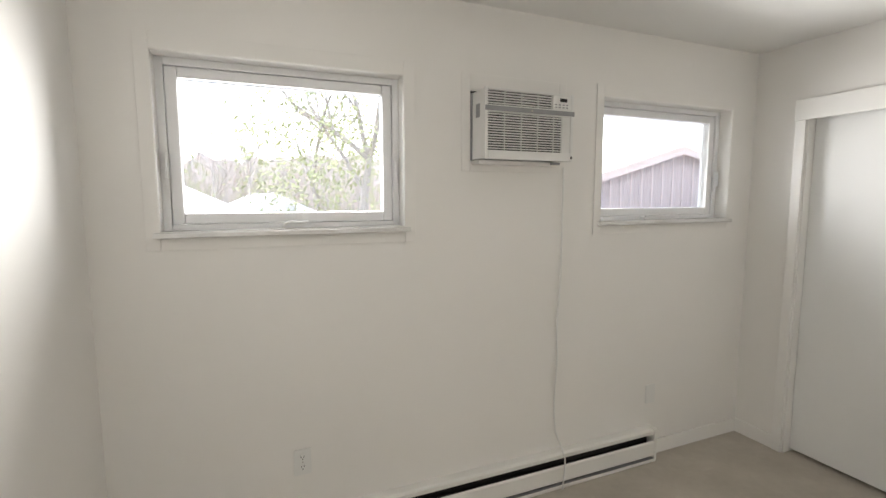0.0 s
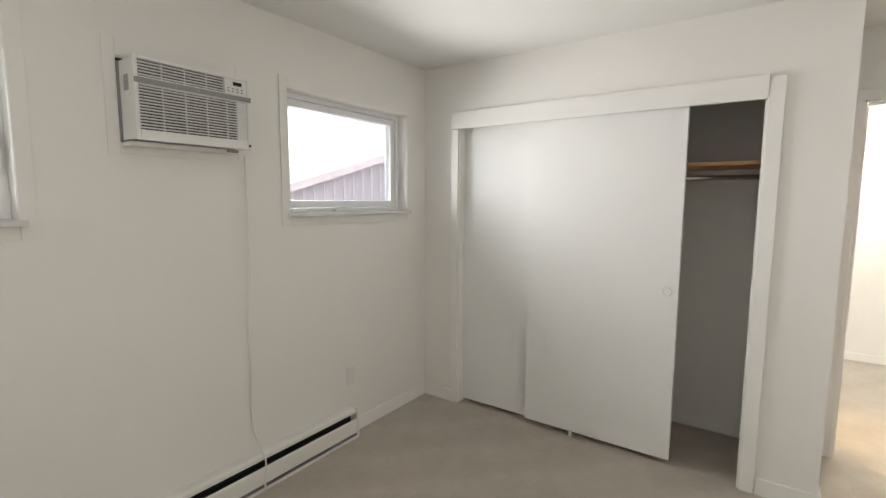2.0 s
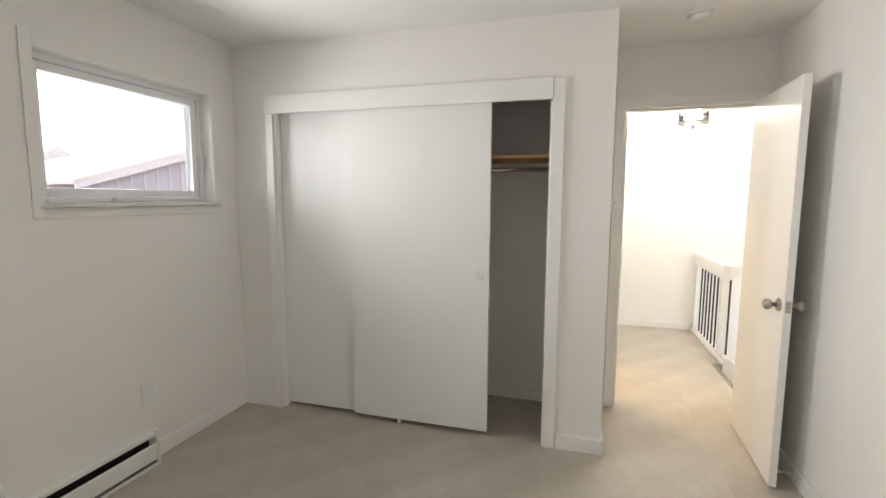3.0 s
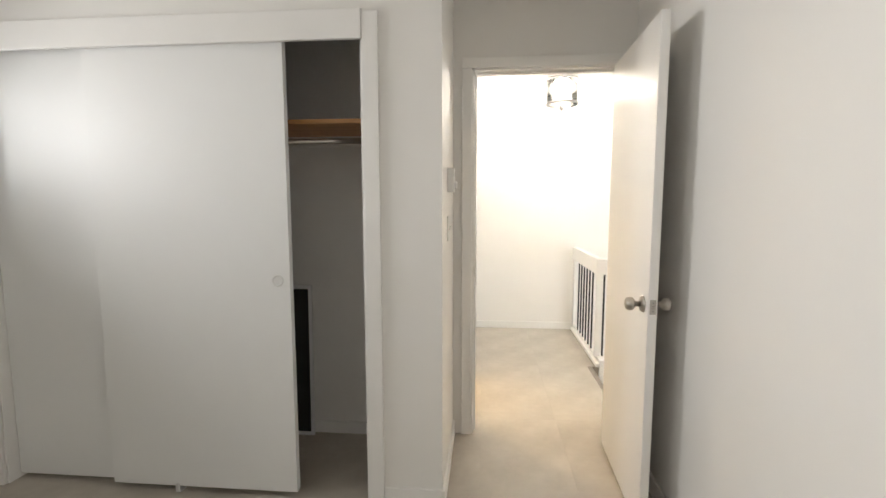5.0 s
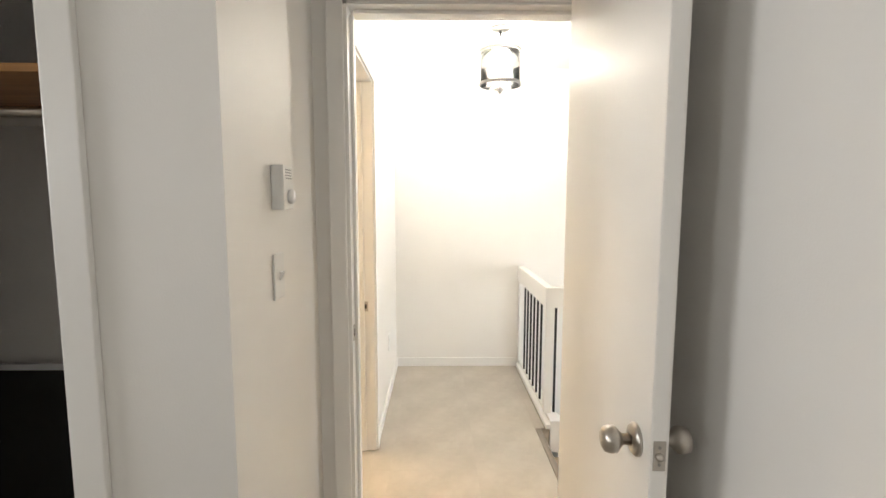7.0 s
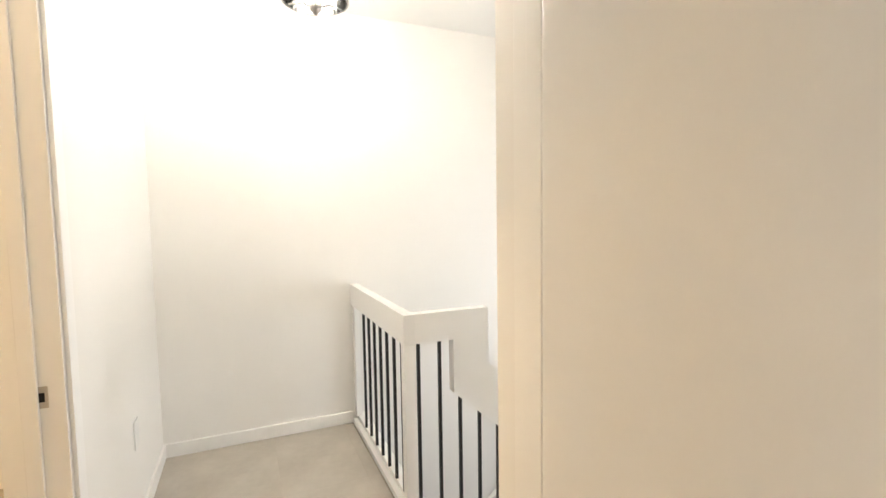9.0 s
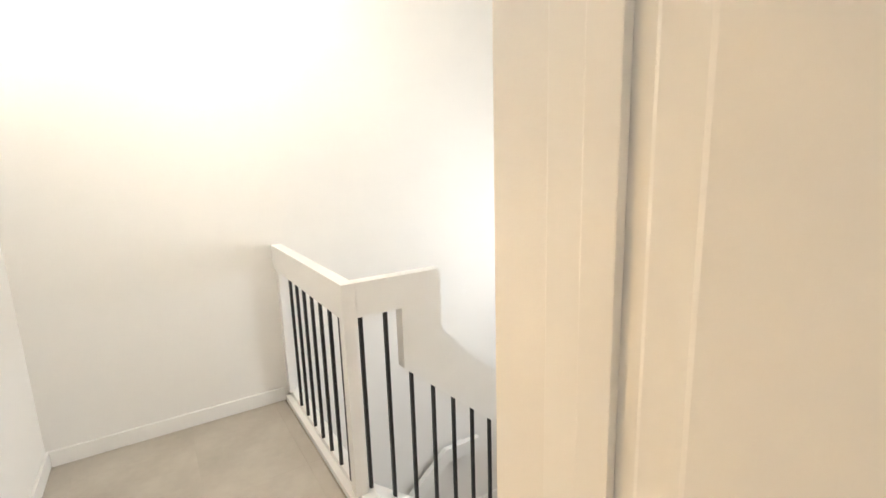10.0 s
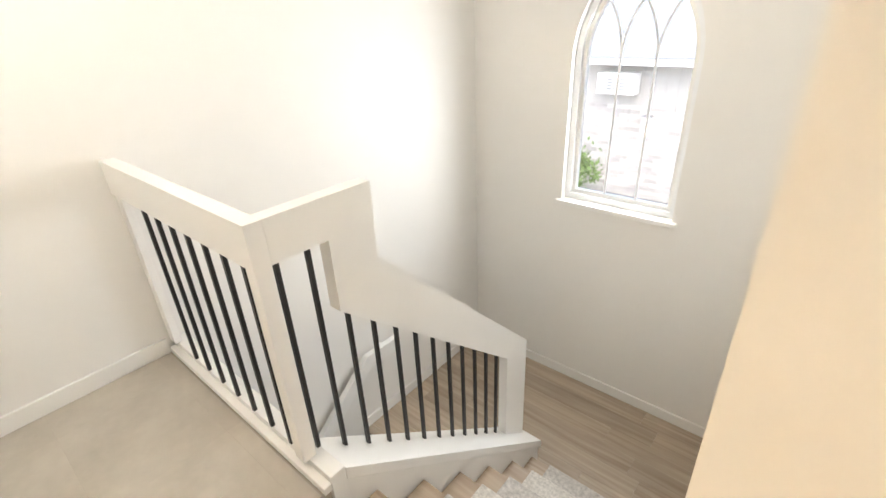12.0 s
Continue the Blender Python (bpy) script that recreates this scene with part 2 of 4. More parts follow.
# ---- structure ----
W1 = (-3.245, -2.30, 1.42, 2.075)
W2 = (-1.195, -0.215, 1.42, 2.075)
ACH = (-1.975, -1.485, 1.715, 2.04)
wall("wall_north", 1, 0.0, 0.20, LEFT - 0.15, 1.0, -0.1, CEIL + 0.1, [W1, W2, ACH])
wall("wall_west", 0, LEFT - 0.15, LEFT, BACK - 0.15, 0.0, -0.1, CEIL + 0.1)
wall("wall_south", 1, BACK - 0.15, BACK, LEFT, DOORX, -0.1, CEIL + 0.1)
wall("wall_closet", 0, 0.0, 0.10, -2.39, 0.0, 0.0, CEIL, [(-2.07, -0.30, 0.0, 2.03)])
wall("wall_closet_end", 1, -2.39, -2.29, 0.10, DOORX, 0.0, CEIL)
wall("wall_closet_back", 0, 0.62, 0.67, -2.29, 0.0, 0.0, CEIL, mat=PAINT)
wall("wall_door", 0, DOORX, HALLX, BACK - 0.15, -2.29, 0.0, HCEIL, [(JR, JL, 0.0, 2.05)])
wall("wall_stair_side", 0, HALLX, STUBX, WINY - 0.2, -3.352, LOWER, HCEIL)
SD = (0.88, 1.62, -0.05, 2.04)
wall("wall_hall", 1, HALLY, HALLY + 0.13, HALLX, FARX + 0.15, -0.1, HCEIL, [SD])
wall("wall_far", 0, FARX, FARX + 0.15, WINY - 0.2, HALLY, LOWER, HCEIL)
AX0, AX1, AZ0, AZS = 1.545, 2.250, 0.145, 1.02
AZT = AZS + (AX1 - AX0) * 0.80
wall("wall_arch_window", 1, WINY - 0.20, WINY, STUBX, FARX, LOWER, HCEIL, [(AX0, AX1, AZ0, AZT)])


def arch_side(x0, x1, zs, steps=12, left=True, grow=0.0):
    """Points of one side of a pointed arch from its spring to its tip."""
    w = x1 - x0
    rise, mid = w * 0.80, (x0 + x1) / 2
    r = ((w / 2) ** 2 + rise ** 2) / w          # circle through the spring and the tip, centred on the spring line
    out = []
    top = math.asin(rise / r)
    for i in range(steps + 1):
        a = top * i / steps
        x = x0 + r - (r + grow) * math.cos(a)
        z = zs + (r + grow) * math.sin(a)
        out.append((x if left else x0 + x1 - x, z))
    return out


for left in (True, False):
    side = arch_side(AX0, AX1, AZS, left=left)
    corner = (AX0 if left else AX1, AZT)
    tagged(part("wall_arch_spandrel", prism(side + [corner], 1, WINY - 0.20, WINY), PAINT), "off-white painted plaster beside the pointed arch", "wall", kind="structure")

# side room behind the hall doorway, closed
wall("wall_side_room_back", 1, -1.0, -0.9, 0.70, FARX, -0.1, HCEIL)
wall("wall_side_room_end", 0, FARX, FARX + 0.1, HALLY + 0.13, -1.0, -0.1, HCEIL)
wall("wall_side_room_near", 0, 0.68, 0.78, -2.29, -1.0, -0.1, HCEIL)
wall("wall_under_hall", 1, -2.62, -2.52, STUBX, FARX, LOWER, -0.22)

tagged(part("ceiling", box(LEFT - 0.15, DOORX + 0.06, BACK - 0.15, 0.2, CEIL, CEIL + 0.15), CEILING), "flat white painted ceiling", "ceiling", kind="structure")
tagged(part("ceiling", box(DOORX + 0.0605, FARX + 0.15, WINY - 0.2, 0.2, HCEIL, CEIL + 0.15), CEILING), "flat white painted ceiling", "ceiling", kind="structure")
roof = thing("roof", (0, -2.5, CEIL + 0.2), "plain low roof over the house", "roof", kind="structure")
part("roof_deck", box(LEFT - 0.3, FARX + 0.3, WINY - 0.35, 0.45, CEIL + 0.155, CEIL + 0.28), SHINGLE, roof).matrix_parent_inverse = Matrix.Translation((0, 2.5, -CEIL - 0.2))

floor = tagged(part("floor", box(LEFT - 0.1, FARX + 0.1, TOP + 0.012, 0.05, -0.20, -0.0016), JOINT), "concrete-look square floor tiles in warm grey", "floor", kind="structure")
floor_edge = tagged(part("floor_edge", box(KX0, FARX + 0.05, -3.499, TOP + 0.0115, -0.20, -0.0016), JOINT), "floor edge under the railing", "floor", kind="structure")
landing = tagged(part("landing", box(STUBX, FARX, WINY, TOP - 6 * RUN - 0.03, LAND - 0.18, LAND - 0.006), JOINT), "wood plank stair landing", "floor", kind="structure")
Y3 = -4.43
landing_wing = tagged(part("landing_wing", box(KX1 + 0.0005, FARX, TOP - 6 * RUN - 0.0295, Y3, LAND - 0.18, LAND - 0.006), JOINT), "wood plank end of the stair landing", "floor", kind="structure")
tagged(part("lower_floor", box(STUBX, FARX, WINY, -2.52, LOWER - 0.1, LOWER), PLANK), "wood floor at the foot of the stair", "floor", kind="structure")


def baseboard(x0, x1, y0, y1, z=0.0, h=0.088):
    bm = box(x0, x1, y0, y1, z, z + h, 0.004)
    return tagged(part("baseboard", bm, TRIM), "white painted flat baseboard", "baseboard", kind="structure")


baseboard(-0.768, -0.001, -0.013, 0.0)
baseboard(-0.013, 0.0, -0.249, -0.014)
baseboard(-0.013, 0.0, -2.39, -2.137)
baseboard(-0.013, DOORX - 0.02, -2.403, -2.3905)
baseboard(LEFT, -0.02 - 3.1, -0.013, 0.0)
baseboard(LEFT, LEFT + 0.013, BACK, -0.014)
baseboard(LEFT + 0.014, DOORX - 0.02, BACK, BACK + 0.013)
baseboard(0.607, 0.62, -2.289, -0.001, h=0.07)
baseboard(1.675, FARX - 0.001, HALLY - 0.013, HALLY, 0.0, 0.074)
baseboard(FARX - 0.013, FARX, -3.471, HALLY - 0.014, 0.0, 0.074)
baseboard(STUBX + 0.001, FARX - 0.014, WINY, WINY + 0.013, LAND, 0.08)
baseboard(FARX - 0.013, FARX, WINY, Y3, LAND, 0.08)
baseboard(STUBX, STUBX + 0.013, WINY + 0.014, TOP - 6 * RUN, LAND, 0.08)


# ---- doors and trim ----
def trim(name, bm, label="white painted flat trim", mat=TRIM):
    return tagged(part(name, bm, mat), label, "trim", kind="structure")


# bedroom doorway: jamb lining, stops, casing on both faces
for y, s in ((JL, -1), (JR, 1)):
    trim("door_jamb", box(DOORX - 0.004, HALLX + 0.004, y, y + s * 0.018, 0, 2.036, 0.002))
    trim("door_stop", box(DOORX + 0.042, DOORX + 0.08, y + s * 0.018, y + s * 0.030, 0, 2.02, 0.002))
    o = -s
    front, inner = (0.016, 0.006) if o > 0 else (0.052, 0.060)      # the hinge side carries a deeper board
    trim("door_casing", box(DOORX - front, DOORX - 0.0045, y + s * inner, y + o * 0.05, 0, 2.0435, 0.004))
    if o > 0:
        trim("door_casing", box(HALLX + 0.0045, HALLX + 0.016, y + s * 0.006, y + 0.03, 0, 2.044, 0.004))
trim("door_head", box(DOORX - 0.004, HALLX + 0.004, JR + 0.018, JL - 0.018, 2.036, 2.05, 0.002))
trim("door_stop", box(DOORX + 0.042, DOORX + 0.08, JR + 0.031, JL - 0.031, 2.024, 2.0355, 0.002))
trim("door_casing", box(DOORX - 0.016, DOORX - 0.0045, JR - 0.05, JL + 0.05, 2.044, 2.10, 0.004))
trim("door_casing", box(HALLX + 0.0045, HALLX + 0.016, JR + 0.0005, JL + 0.03, 2.044, 2.10, 0.004))
# side doorway of the hall
for x, s in ((SD[0], 1), (SD[1], -1)):
    trim("door_jamb", box(x, x + s * 0.018, HALLY - 0.004, HALLY + 0.134, 0, 2.026, 0.002))
    trim("door_stop", box(x + s * 0.0185, x + s * 0.030, HALLY + 0.05, HALLY + 0.085, 0, 2.02, 0.002))
    trim("door_casing", box(x + s * 0.006, x - s * 0.055, HALLY - 0.016, HALLY - 0.0045, 0, 2.034, 0.004))
trim("door_head", box(SD[0] + 0.018, SD[1] - 0.018, HALLY - 0.004, HALLY + 0.134, 2.026, 2.04, 0.002))
trim("door_casing", box(SD[0] - 0.055, SD[1] + 0.055, HALLY - 0.016, HALLY - 0.0045, 2.034, 2.10, 0.004))


def strike_plate(m):
    s = thing("strike_plate", (0, 0, 0), "small satin metal strike plate on a door jamb", "hardware")
    part("plate", box(-0.014, 0.014, -0.0018, 0.0, -0.028, 0.028, 0.0008), NICKEL, s)
    part("latch_hole", box(-0.006, 0.007, -0.0022, -0.001, -0.012, 0.012), DARK, s)
    s.matrix_basis = m
    return s


strike_plate(pose(DOORX + 0.024, JL - 0.018, 0.945))
strike_plate(pose(SD[1] - 0.018, HALLY + 0.045, 0.83, 0, 0, 270))


def knob_set(parent, y, s):
    """A round rose and a turned knob on one face of a door (local axes: x along the door)."""
    rose = part("rose", lathe([(0.0, 0), (0.033, 0), (0.033, 0.004 * s), (0.028, 0.010 * s), (0.014, 0.013 * s)], (0.640, y, 0.935), "y"), NICKEL, parent, "satin nickel rose", True)
    part("knob", lathe([(0.011, 0.008 * s), (0.011, 0.028 * s), (0.017, 0.034 * s), (0.026, 0.042 * s), (0.0275, 0.052 * s), (0.024, 0.064 * s),
                        (0.015, 0.069 * s), (0.0, 0.0695 * s)], (0.640, y, 0.935), "y"), NICKEL, rose, "satin nickel knob", True)


# the open door: local x runs from the hinge to the free edge, y through its thickness
door = thing("bedroom_door", (0, 0, 0), "white painted flush wooden door standing open", "door")
part("leaf", box(0.004, 0.702, 0.0, 0.035, 0.014, 2.026, 0.005), DOOR, door)
knob_set(door, 0.035, 1)
knob_set(door, 0.0, -1)
plate = part("latch_plate", box(0.7015, 0.7035, 0.006, 0.029, 0.907, 0.964, 0.0006), NICKEL, door, "satin nickel latch plate")
part("latch_bolt", lathe([(0.008, 0), (0.008, 0.006), (0.005, 0.0095), (0, 0.0095)], (0.703, 0.0175, 0.935), "x", 14), NICKEL, plate, "", True)
for z in (0.952, 0.919):
    part("screw", lathe([(0.003, 0), (0.003, 0.0012), (0, 0.0013)], (0.7035, 0.0175, z), "x", 8), CHROME, plate)
for z in (0.2, 1.02, 1.82):
    part("hinge", tube([(0.002, -0.003, z - 0.045), (0.002, -0.003, z + 0.045)], 0.006), NICKEL, door, "satin nickel hinge barrel")
door.matrix_basis = pose(DOORX - 0.060, -3.250, 0, 0, 0, 180 - 2.0) @ Matrix.Diagonal((1, -1, 1, 1))

stop = thing("door_stop_peg", (0.02, BACK + 0.0135, 0.045), "small white peg door stop on the baseboard", "door stop")
peg = part("stem", tube([(0, 0, 0), (0, 0.05, 0)], 0.005), PLASTIC, stop)
part("tip", tube([(0, 0.05, 0), (0, 0.064, 0)], 0.009), PLASTIC, stop)

# ---- closet ----
trim("closet_header", box(-0.022, -0.0005, -2.069, -0.245, 1.985, 2.10, 0.004))
trim("closet_casing", box(-0.017, -0.0005, -0.302, -0.249, 0, 1.984, 0.004))
trim("closet_casing", box(-0.017, -0.0005, -2.135, -2.07, 0, 2.09, 0.004))
trim("closet_jamb", box(0.0, 0.10, -0.312, -0.3, 0, 2.03, 0.001))
trim("closet_jamb", box(0.0, 0.10, -2.07, -2.058, 0, 2.03, 0.001))


def sliding_door(x, y0, y1, z0, pull):
    d = thing("closet_sliding_door", (x, (y0 + y1) / 2, 0), "white painted flat sliding closet door", "door", "sliding closet doors")
    h = (y1 - y0) / 2
    part("panel", box(0, 0.034, -h, h, z0, 2.02, 0.0015), PANEL, d)
    if pull:
        cup = part("finger_pull", lathe([(0.0, 0.0), (0.026, 0.0), (0.026, -0.003), (0.023, -0.0045), (0.020, -0.0035), (0.018, -0.001), (0.0, -0.0008)], (-0.0005, -h + 0.055, 1.0), "x", 28), PLASTIC, d, "round white recessed finger pull")
    return d


sliding_door(0.010, -1.73, -0.842, 0.030, True)
sliding_door(0.055, -1.21, -0.314, 0.022, False)
guide = thing("sliding_door_guide", (0.027, -1.16, 0), "small white plastic floor guide under the sliding door", "guide")
part("foot", box(-0.02, 0.02, -0.014, 0.014, 0, 0.005, 0.001), PLASTIC, guide)
part("fin", box(-0.024, -0.019, -0.010, 0.010, 0.003, 0.042, 0.001), PLASTIC, guide)

shelf = thing("closet_shelf", (0.4, -1.15, 1.69), "orange-stained wooden shelf across the closet", "shelf")
part("board", box(-0.22, 0.219, -1.138, 1.148, 0, 0.019, 0.002), SHELFWOOD, shelf)
part("cleat", box(0.20, 0.2195, -1.138, 1.148, -0.055, -0.0005, 0.002), TRIM, shelf, "white painted wall cleat")
rod = thing("closet_rod", (0.33, -1.15, 1.63), "metal closet rod under the shelf", "rod")
part("tube", tube([(0, -1.138, 0), (0, 1.148, 0)], 0.014, 14), NICKEL, rod, "", True)
hook = part("bracket", tube([(0.0, -0.36, 0.058), (-0.004, -0.36, 0.02), (-0.02, -0.36, 0.0), (-0.016, -0.36, -0.018), (0.0, -0.36, -0.022)], 0.004, 8), NICKEL, rod)

screen = thing("window_screen", (0.6, -1.335, 0), "dark insect screen in a white frame leaning in the closet", "screen")
SW, SH = 0.265, 0.87
for n, b in (("stile", (-SW, -SW + 0.02, 0, SH)), ("stile", (SW - 0.02, SW, 0, SH)), ("rail", (-SW + 0.021, SW - 0.021, 0, 0.02)), ("rail", (-SW + 0.021, SW - 0.021, SH - 0.02, SH))):
    part(n, box(-0.008, 0.004, b[0], b[1], b[2], b[3], 0.001), VINYL, screen)
part("mesh", box(-0.004, -0.002, -SW + 0.019, SW - 0.019, 0.019, SH - 0.019), MESH, screen)
for z in (0.14, 0.42, 0.70):
    part("tab", box(-0.012, -0.0085, -SW + 0.003, -SW + 0.016, z, z + 0.03, 0.001), VINYL, screen)
screen.rotation_euler = (0, radians(1.2), 0)
screen.location.x = 0.578


# ---- windows ----
def window(name, o, crank_x, latches):
    """A vinyl casement in the opening o, with a flat border on the wall and a stone sill."""
    x0, x1, z0, z1 = o
    w = tagged(new(name), "white vinyl casement window with clear glass", "window", kind="structure")
    f0, f1 = 0.075, 0.150
    for n, b in (("frame_jamb", (x0, x0 + 0.028, z0, z1)), ("frame_jamb", (x1 - 0.028, x1, z0, z1)),
                 ("frame_head", (x0 + 0.0285, x1 - 0.0285, z1 - 0.028, z1)), ("frame_sill", (x0 + 0.0285, x1 - 0.0285, z0, z0 + 0.024))):
        part(n, box(b[0], b[1], f0, f1, b[2], b[3], 0.003), VINYL, w)
    s0, s1, t0, t1 = x0 + 0.030, x1 - 0.030, z0 + 0.026, z1 - 0.030
    for n, b in (("sash_stile", (s0, s0 + 0.042, t0, t1)), ("sash_stile", (s1 - 0.042, s1, t0, t1)),
                 ("sash_rail", (s0 + 0.0425, s1 - 0.0425, t1 - 0.042, t1)), ("sash_rail", (s0 + 0.0425, s1 - 0.0425, t0, t0 + 0.042))):
        part(n, box(b[0], b[1], f0 + 0.010, f1 - 0.006, b[2], b[3], 0.006), VINYL, w)
    pane = part("pane", box(s0 + 0.040, s1 - 0.040, f0 + 0.045, f0 + 0.051, t0 + 0.040, t1 - 0.040), GLASS, w, "clear window glass")
    pane.visible_shadow = False
    crank = part("crank_housing", prism([(-0.055, 0), (0.055, 0), (0.05, 0.016), (0.02, 0.026), (-0.03, 0.026), (-0.052, 0.014)], 1, 0.045, 0.074, 0.003), VINYL, w, "white folding crank operator")
    crank.location = (crank_x, 0, z0 + 0.004)
    part("crank_arm", tube([(-0.045, 0.040, 0.018), (-0.02, 0.036, 0.027), (0.02, 0.036, 0.022), (0.05, 0.038, 0.027)], 0.006), VINYL, crank)
    for x in latches:
        base = part("sash_lock", box(x - 0.008, x + 0.008, 0.064, 0.074, z0 + 0.16, z0 + 0.30, 0.003), VINYL, w)
        part("lock_lever", box(x - 0.005, x + 0.005, 0.048, 0.0635, z0 + 0.20, z0 + 0.29, 0.003), VINYL, base)
    for n, b in (("border", (x0 - 0.05, x0 - 0.002, z0 - 0.068, z1 + 0.062)), ("border", (x1 + 0.002, x1 + 0.052, z0 - 0.068, z1 + 0.062)),
                 ("border", (x0 - 0.0015, x1 + 0.0015, z1 + 0.002, z1 + 0.062)), ("border", (x0 - 0.0015, x1 + 0.0015, z0 - 0.068, z0 - 0.022))):
        part(n, box(b[0], b[1], -0.007, -0.0005, b[2], b[3], 0.002), PAINT, w, "flat painted border board")
    sill = part("window_sill", box(x0 - 0.022, x1 + 0.022, -0.032, -0.0075, z0 - 0.020, z0 - 0.001, 0.003), MARBLE, w, "thin veined marble sill")
    part("stool", box(x0 + 0.001, x1 - 0.001, -0.0074, 0.0745, z0 + 0.0005, z0 + 0.003), MARBLE, sill)
    return w


window("window_1", W1, -2.76, (-3.222, -2.322))
w2 = window("window_2", W2, -0.78, (-0.238,))
rest = thing("window_crank_cover", (-1.115, 0.03, 1.423), "loose white plastic crank cover on the marble sill", "crank cover")
part("shell", prism([(-0.055, 0), (0.055, 0), (0.045, 0.012), (-0.04, 0.016)], 1, -0.015, 0.015, 0.003), VINYL, rest)

# arched window of the landing
aw = tagged(new("window_3"), "white pointed-arch window with curved glazing bars", "window", kind="structure")


def arch_ring(x0, x1, z0, zs, wide, y0, y1):
    """A frame that follows a pointed arch: an outer and an inner outline joined."""
    def line(i):
        a, b = x0 + i, x1 - i
        l = arch_side(a, b, zs)
        r = arch_side(a, b, zs, left=False)
        return [(a, z0 + i)] + l + r[::-1][1:] + [(b, z0 + i)]
    o, n = line(0), line(wide)
    bm = bmesh.new()
    loops = [[bm.verts.new((x, y, z)) for x, z in pts] for pts, y in ((o, y0), (n, y0), (n, y1), (o, y1))]
    k = len(o)
    for a, b in zip(loops, loops[1:] + loops[:1]):
        for i in range(k):
            bm.faces.new((a[i], a[(i + 1) % k], b[(i + 1) % k], b[i]))
    bmesh.ops.recalc_face_normals(bm, faces=bm.faces)
    return bm


part("arch_frame", arch_ring(AX0, AX1, AZ0, AZS, 0.035, WINY - 0.14, WINY - 0.05), VINYL, aw)
part("arch_sash", arch_ring(AX0 + 0.036, AX1 - 0.036, AZ0 + 0.036, AZS, 0.022, WINY - 0.12, WINY - 0.075), TRIM, aw)
gl = arch_side(AX0 + 0.055, AX1 - 0.055, AZS)
gr = arch_side(AX0 + 0.055, AX1 - 0.055, AZS, left=False)
pane = part("pane", prism([(AX0 + 0.055, AZ0 + 0.055)] + gl + gr[::-1][1:] + [(AX1 - 0.055, AZ0 + 0.055)], 1, WINY - 0.104, WINY - 0.099), GLASS, aw, "clear window glass")
pane.visible_shadow = False
gx0, gx1 = AX0 + 0.055, AX1 - 0.055
third = (gx1 - gx0) / 3
rad = ((gx1 - gx0) ** 2 / 4 + ((gx1 - gx0) * 0.8) ** 2) / (gx1 - gx0)


def inside(x, z):
    half = (gx1 - gx0) / 2
    if z <= AZS:
        return gx0 <= x <= gx1
    mid = (gx0 + gx1) / 2
    reach = math.sqrt(max(0, rad ** 2 - (z - AZS) ** 2)) - (rad - half)
    return abs(x - mid) <= reach


for i in (1, 2):
    x = gx0 + third * i
    part("glazing_bar", box(x - 0.006, x + 0.006, WINY - 0.096, WINY - 0.084, AZ0 + 0.055, AZS, 0.002), VINYL, aw)
    for s in (1, -1):
        pts = []
        for k in range(40):
            a = 1.25 * k / 39
            px, pz = x + s * (rad - rad * math.cos(a)), AZS + rad * math.sin(a)
            if not inside(px, pz):
                break
            pts.append((px, WINY - 0.09, pz))
        part("glazing_bar", tube(pts, 0.0065, 6), VINYL, aw)
part("window_sill", box(AX0 - 0.03, AX1 + 0.03, WINY - 0.0495, WINY + 0.03, AZ0 - 0.028, AZ0 - 0.001, 0.004), TRIM, aw)

# ---- air conditioner ----
ac = thing("air_conditioner", (-1.731, -0.13, 1.72), "white through-wall air conditioner with dark louvres", "air conditioner")
AW = 0.234
part("body", box(-AW, AW, 0.012, 0.30, 0.004, 0.308, 0.004), PLASTIC, ac)
# near-black sheet puts the shade between the louvres into colour
front = part("front_panel", box(-AW + 0.002, AW - 0.002, 0.0105, 0.0175, 0.004, 0.306, 0.003), DARK, ac, "dark sheet painted as the shade behind the grille")
for b in ((-AW - 0.003, -AW + 0.012, 0.0, 0.312), (AW - 0.012, AW + 0.003, 0.0, 0.312), (-AW + 0.0125, AW - 0.0125, 0.0, 0.040), (-AW + 0.0125, AW - 0.0125, 0.300, 0.312),
          (-AW + 0.0125, AW - 0.0125, 0.205, 0.238)):
    part("bezel", box(b[0], b[1], -0.006, 0.010, b[2], b[3], 0.003), PLASTIC, ac)
part("trim_band", box(-AW - 0.004, AW + 0.004, -0.012, -0.0065, 0.211, 0.232, 0.002), GREY, ac, "grey plastic band")
for i in range(14):
    z = 0.046 + i * 0.0115
    slat = part("louvre", box(-AW + 0.013, AW - 0.013, -0.004, 0.007, z, z + 0.0047), PLASTIC, ac)
for i in range(1, 5):
    x = -AW + 0.013 + i * 0.088
    part("louvre_rib", box(x - 0.0012, x + 0.0012, 0.002, 0.009, 0.041, 0.2045), PLASTIC, ac)
for i in range(5):
    z = 0.243 + i * 0.0115
    part("air_vane", box(-AW + 0.014, 0.118, -0.002, 0.008, z, z + 0.0050, 0.001), PLASTIC, ac)
for i in range(1, 4):
    x = -AW + 0.013 + i * 0.088
    part("vane_rib", box(x - 0.0012, x + 0.0012, 0.002, 0.009, 0.2385, 0.2995), PLASTIC, ac)
part("blank_panel", box(AW - 0.058, AW - 0.0125, 0.0005, 0.0100, 0.0405, 0.2045), PLASTIC, ac)
panel = part("control_panel", box(0.119, AW - 0.0125, -0.005, 0.010, 0.2385, 0.2995, 0.002), PLASTIC, ac)
part("display", box(0.158, 0.198, -0.007, -0.0052, 0.274, 0.290, 0.0005), DARK, panel, "small dark display")
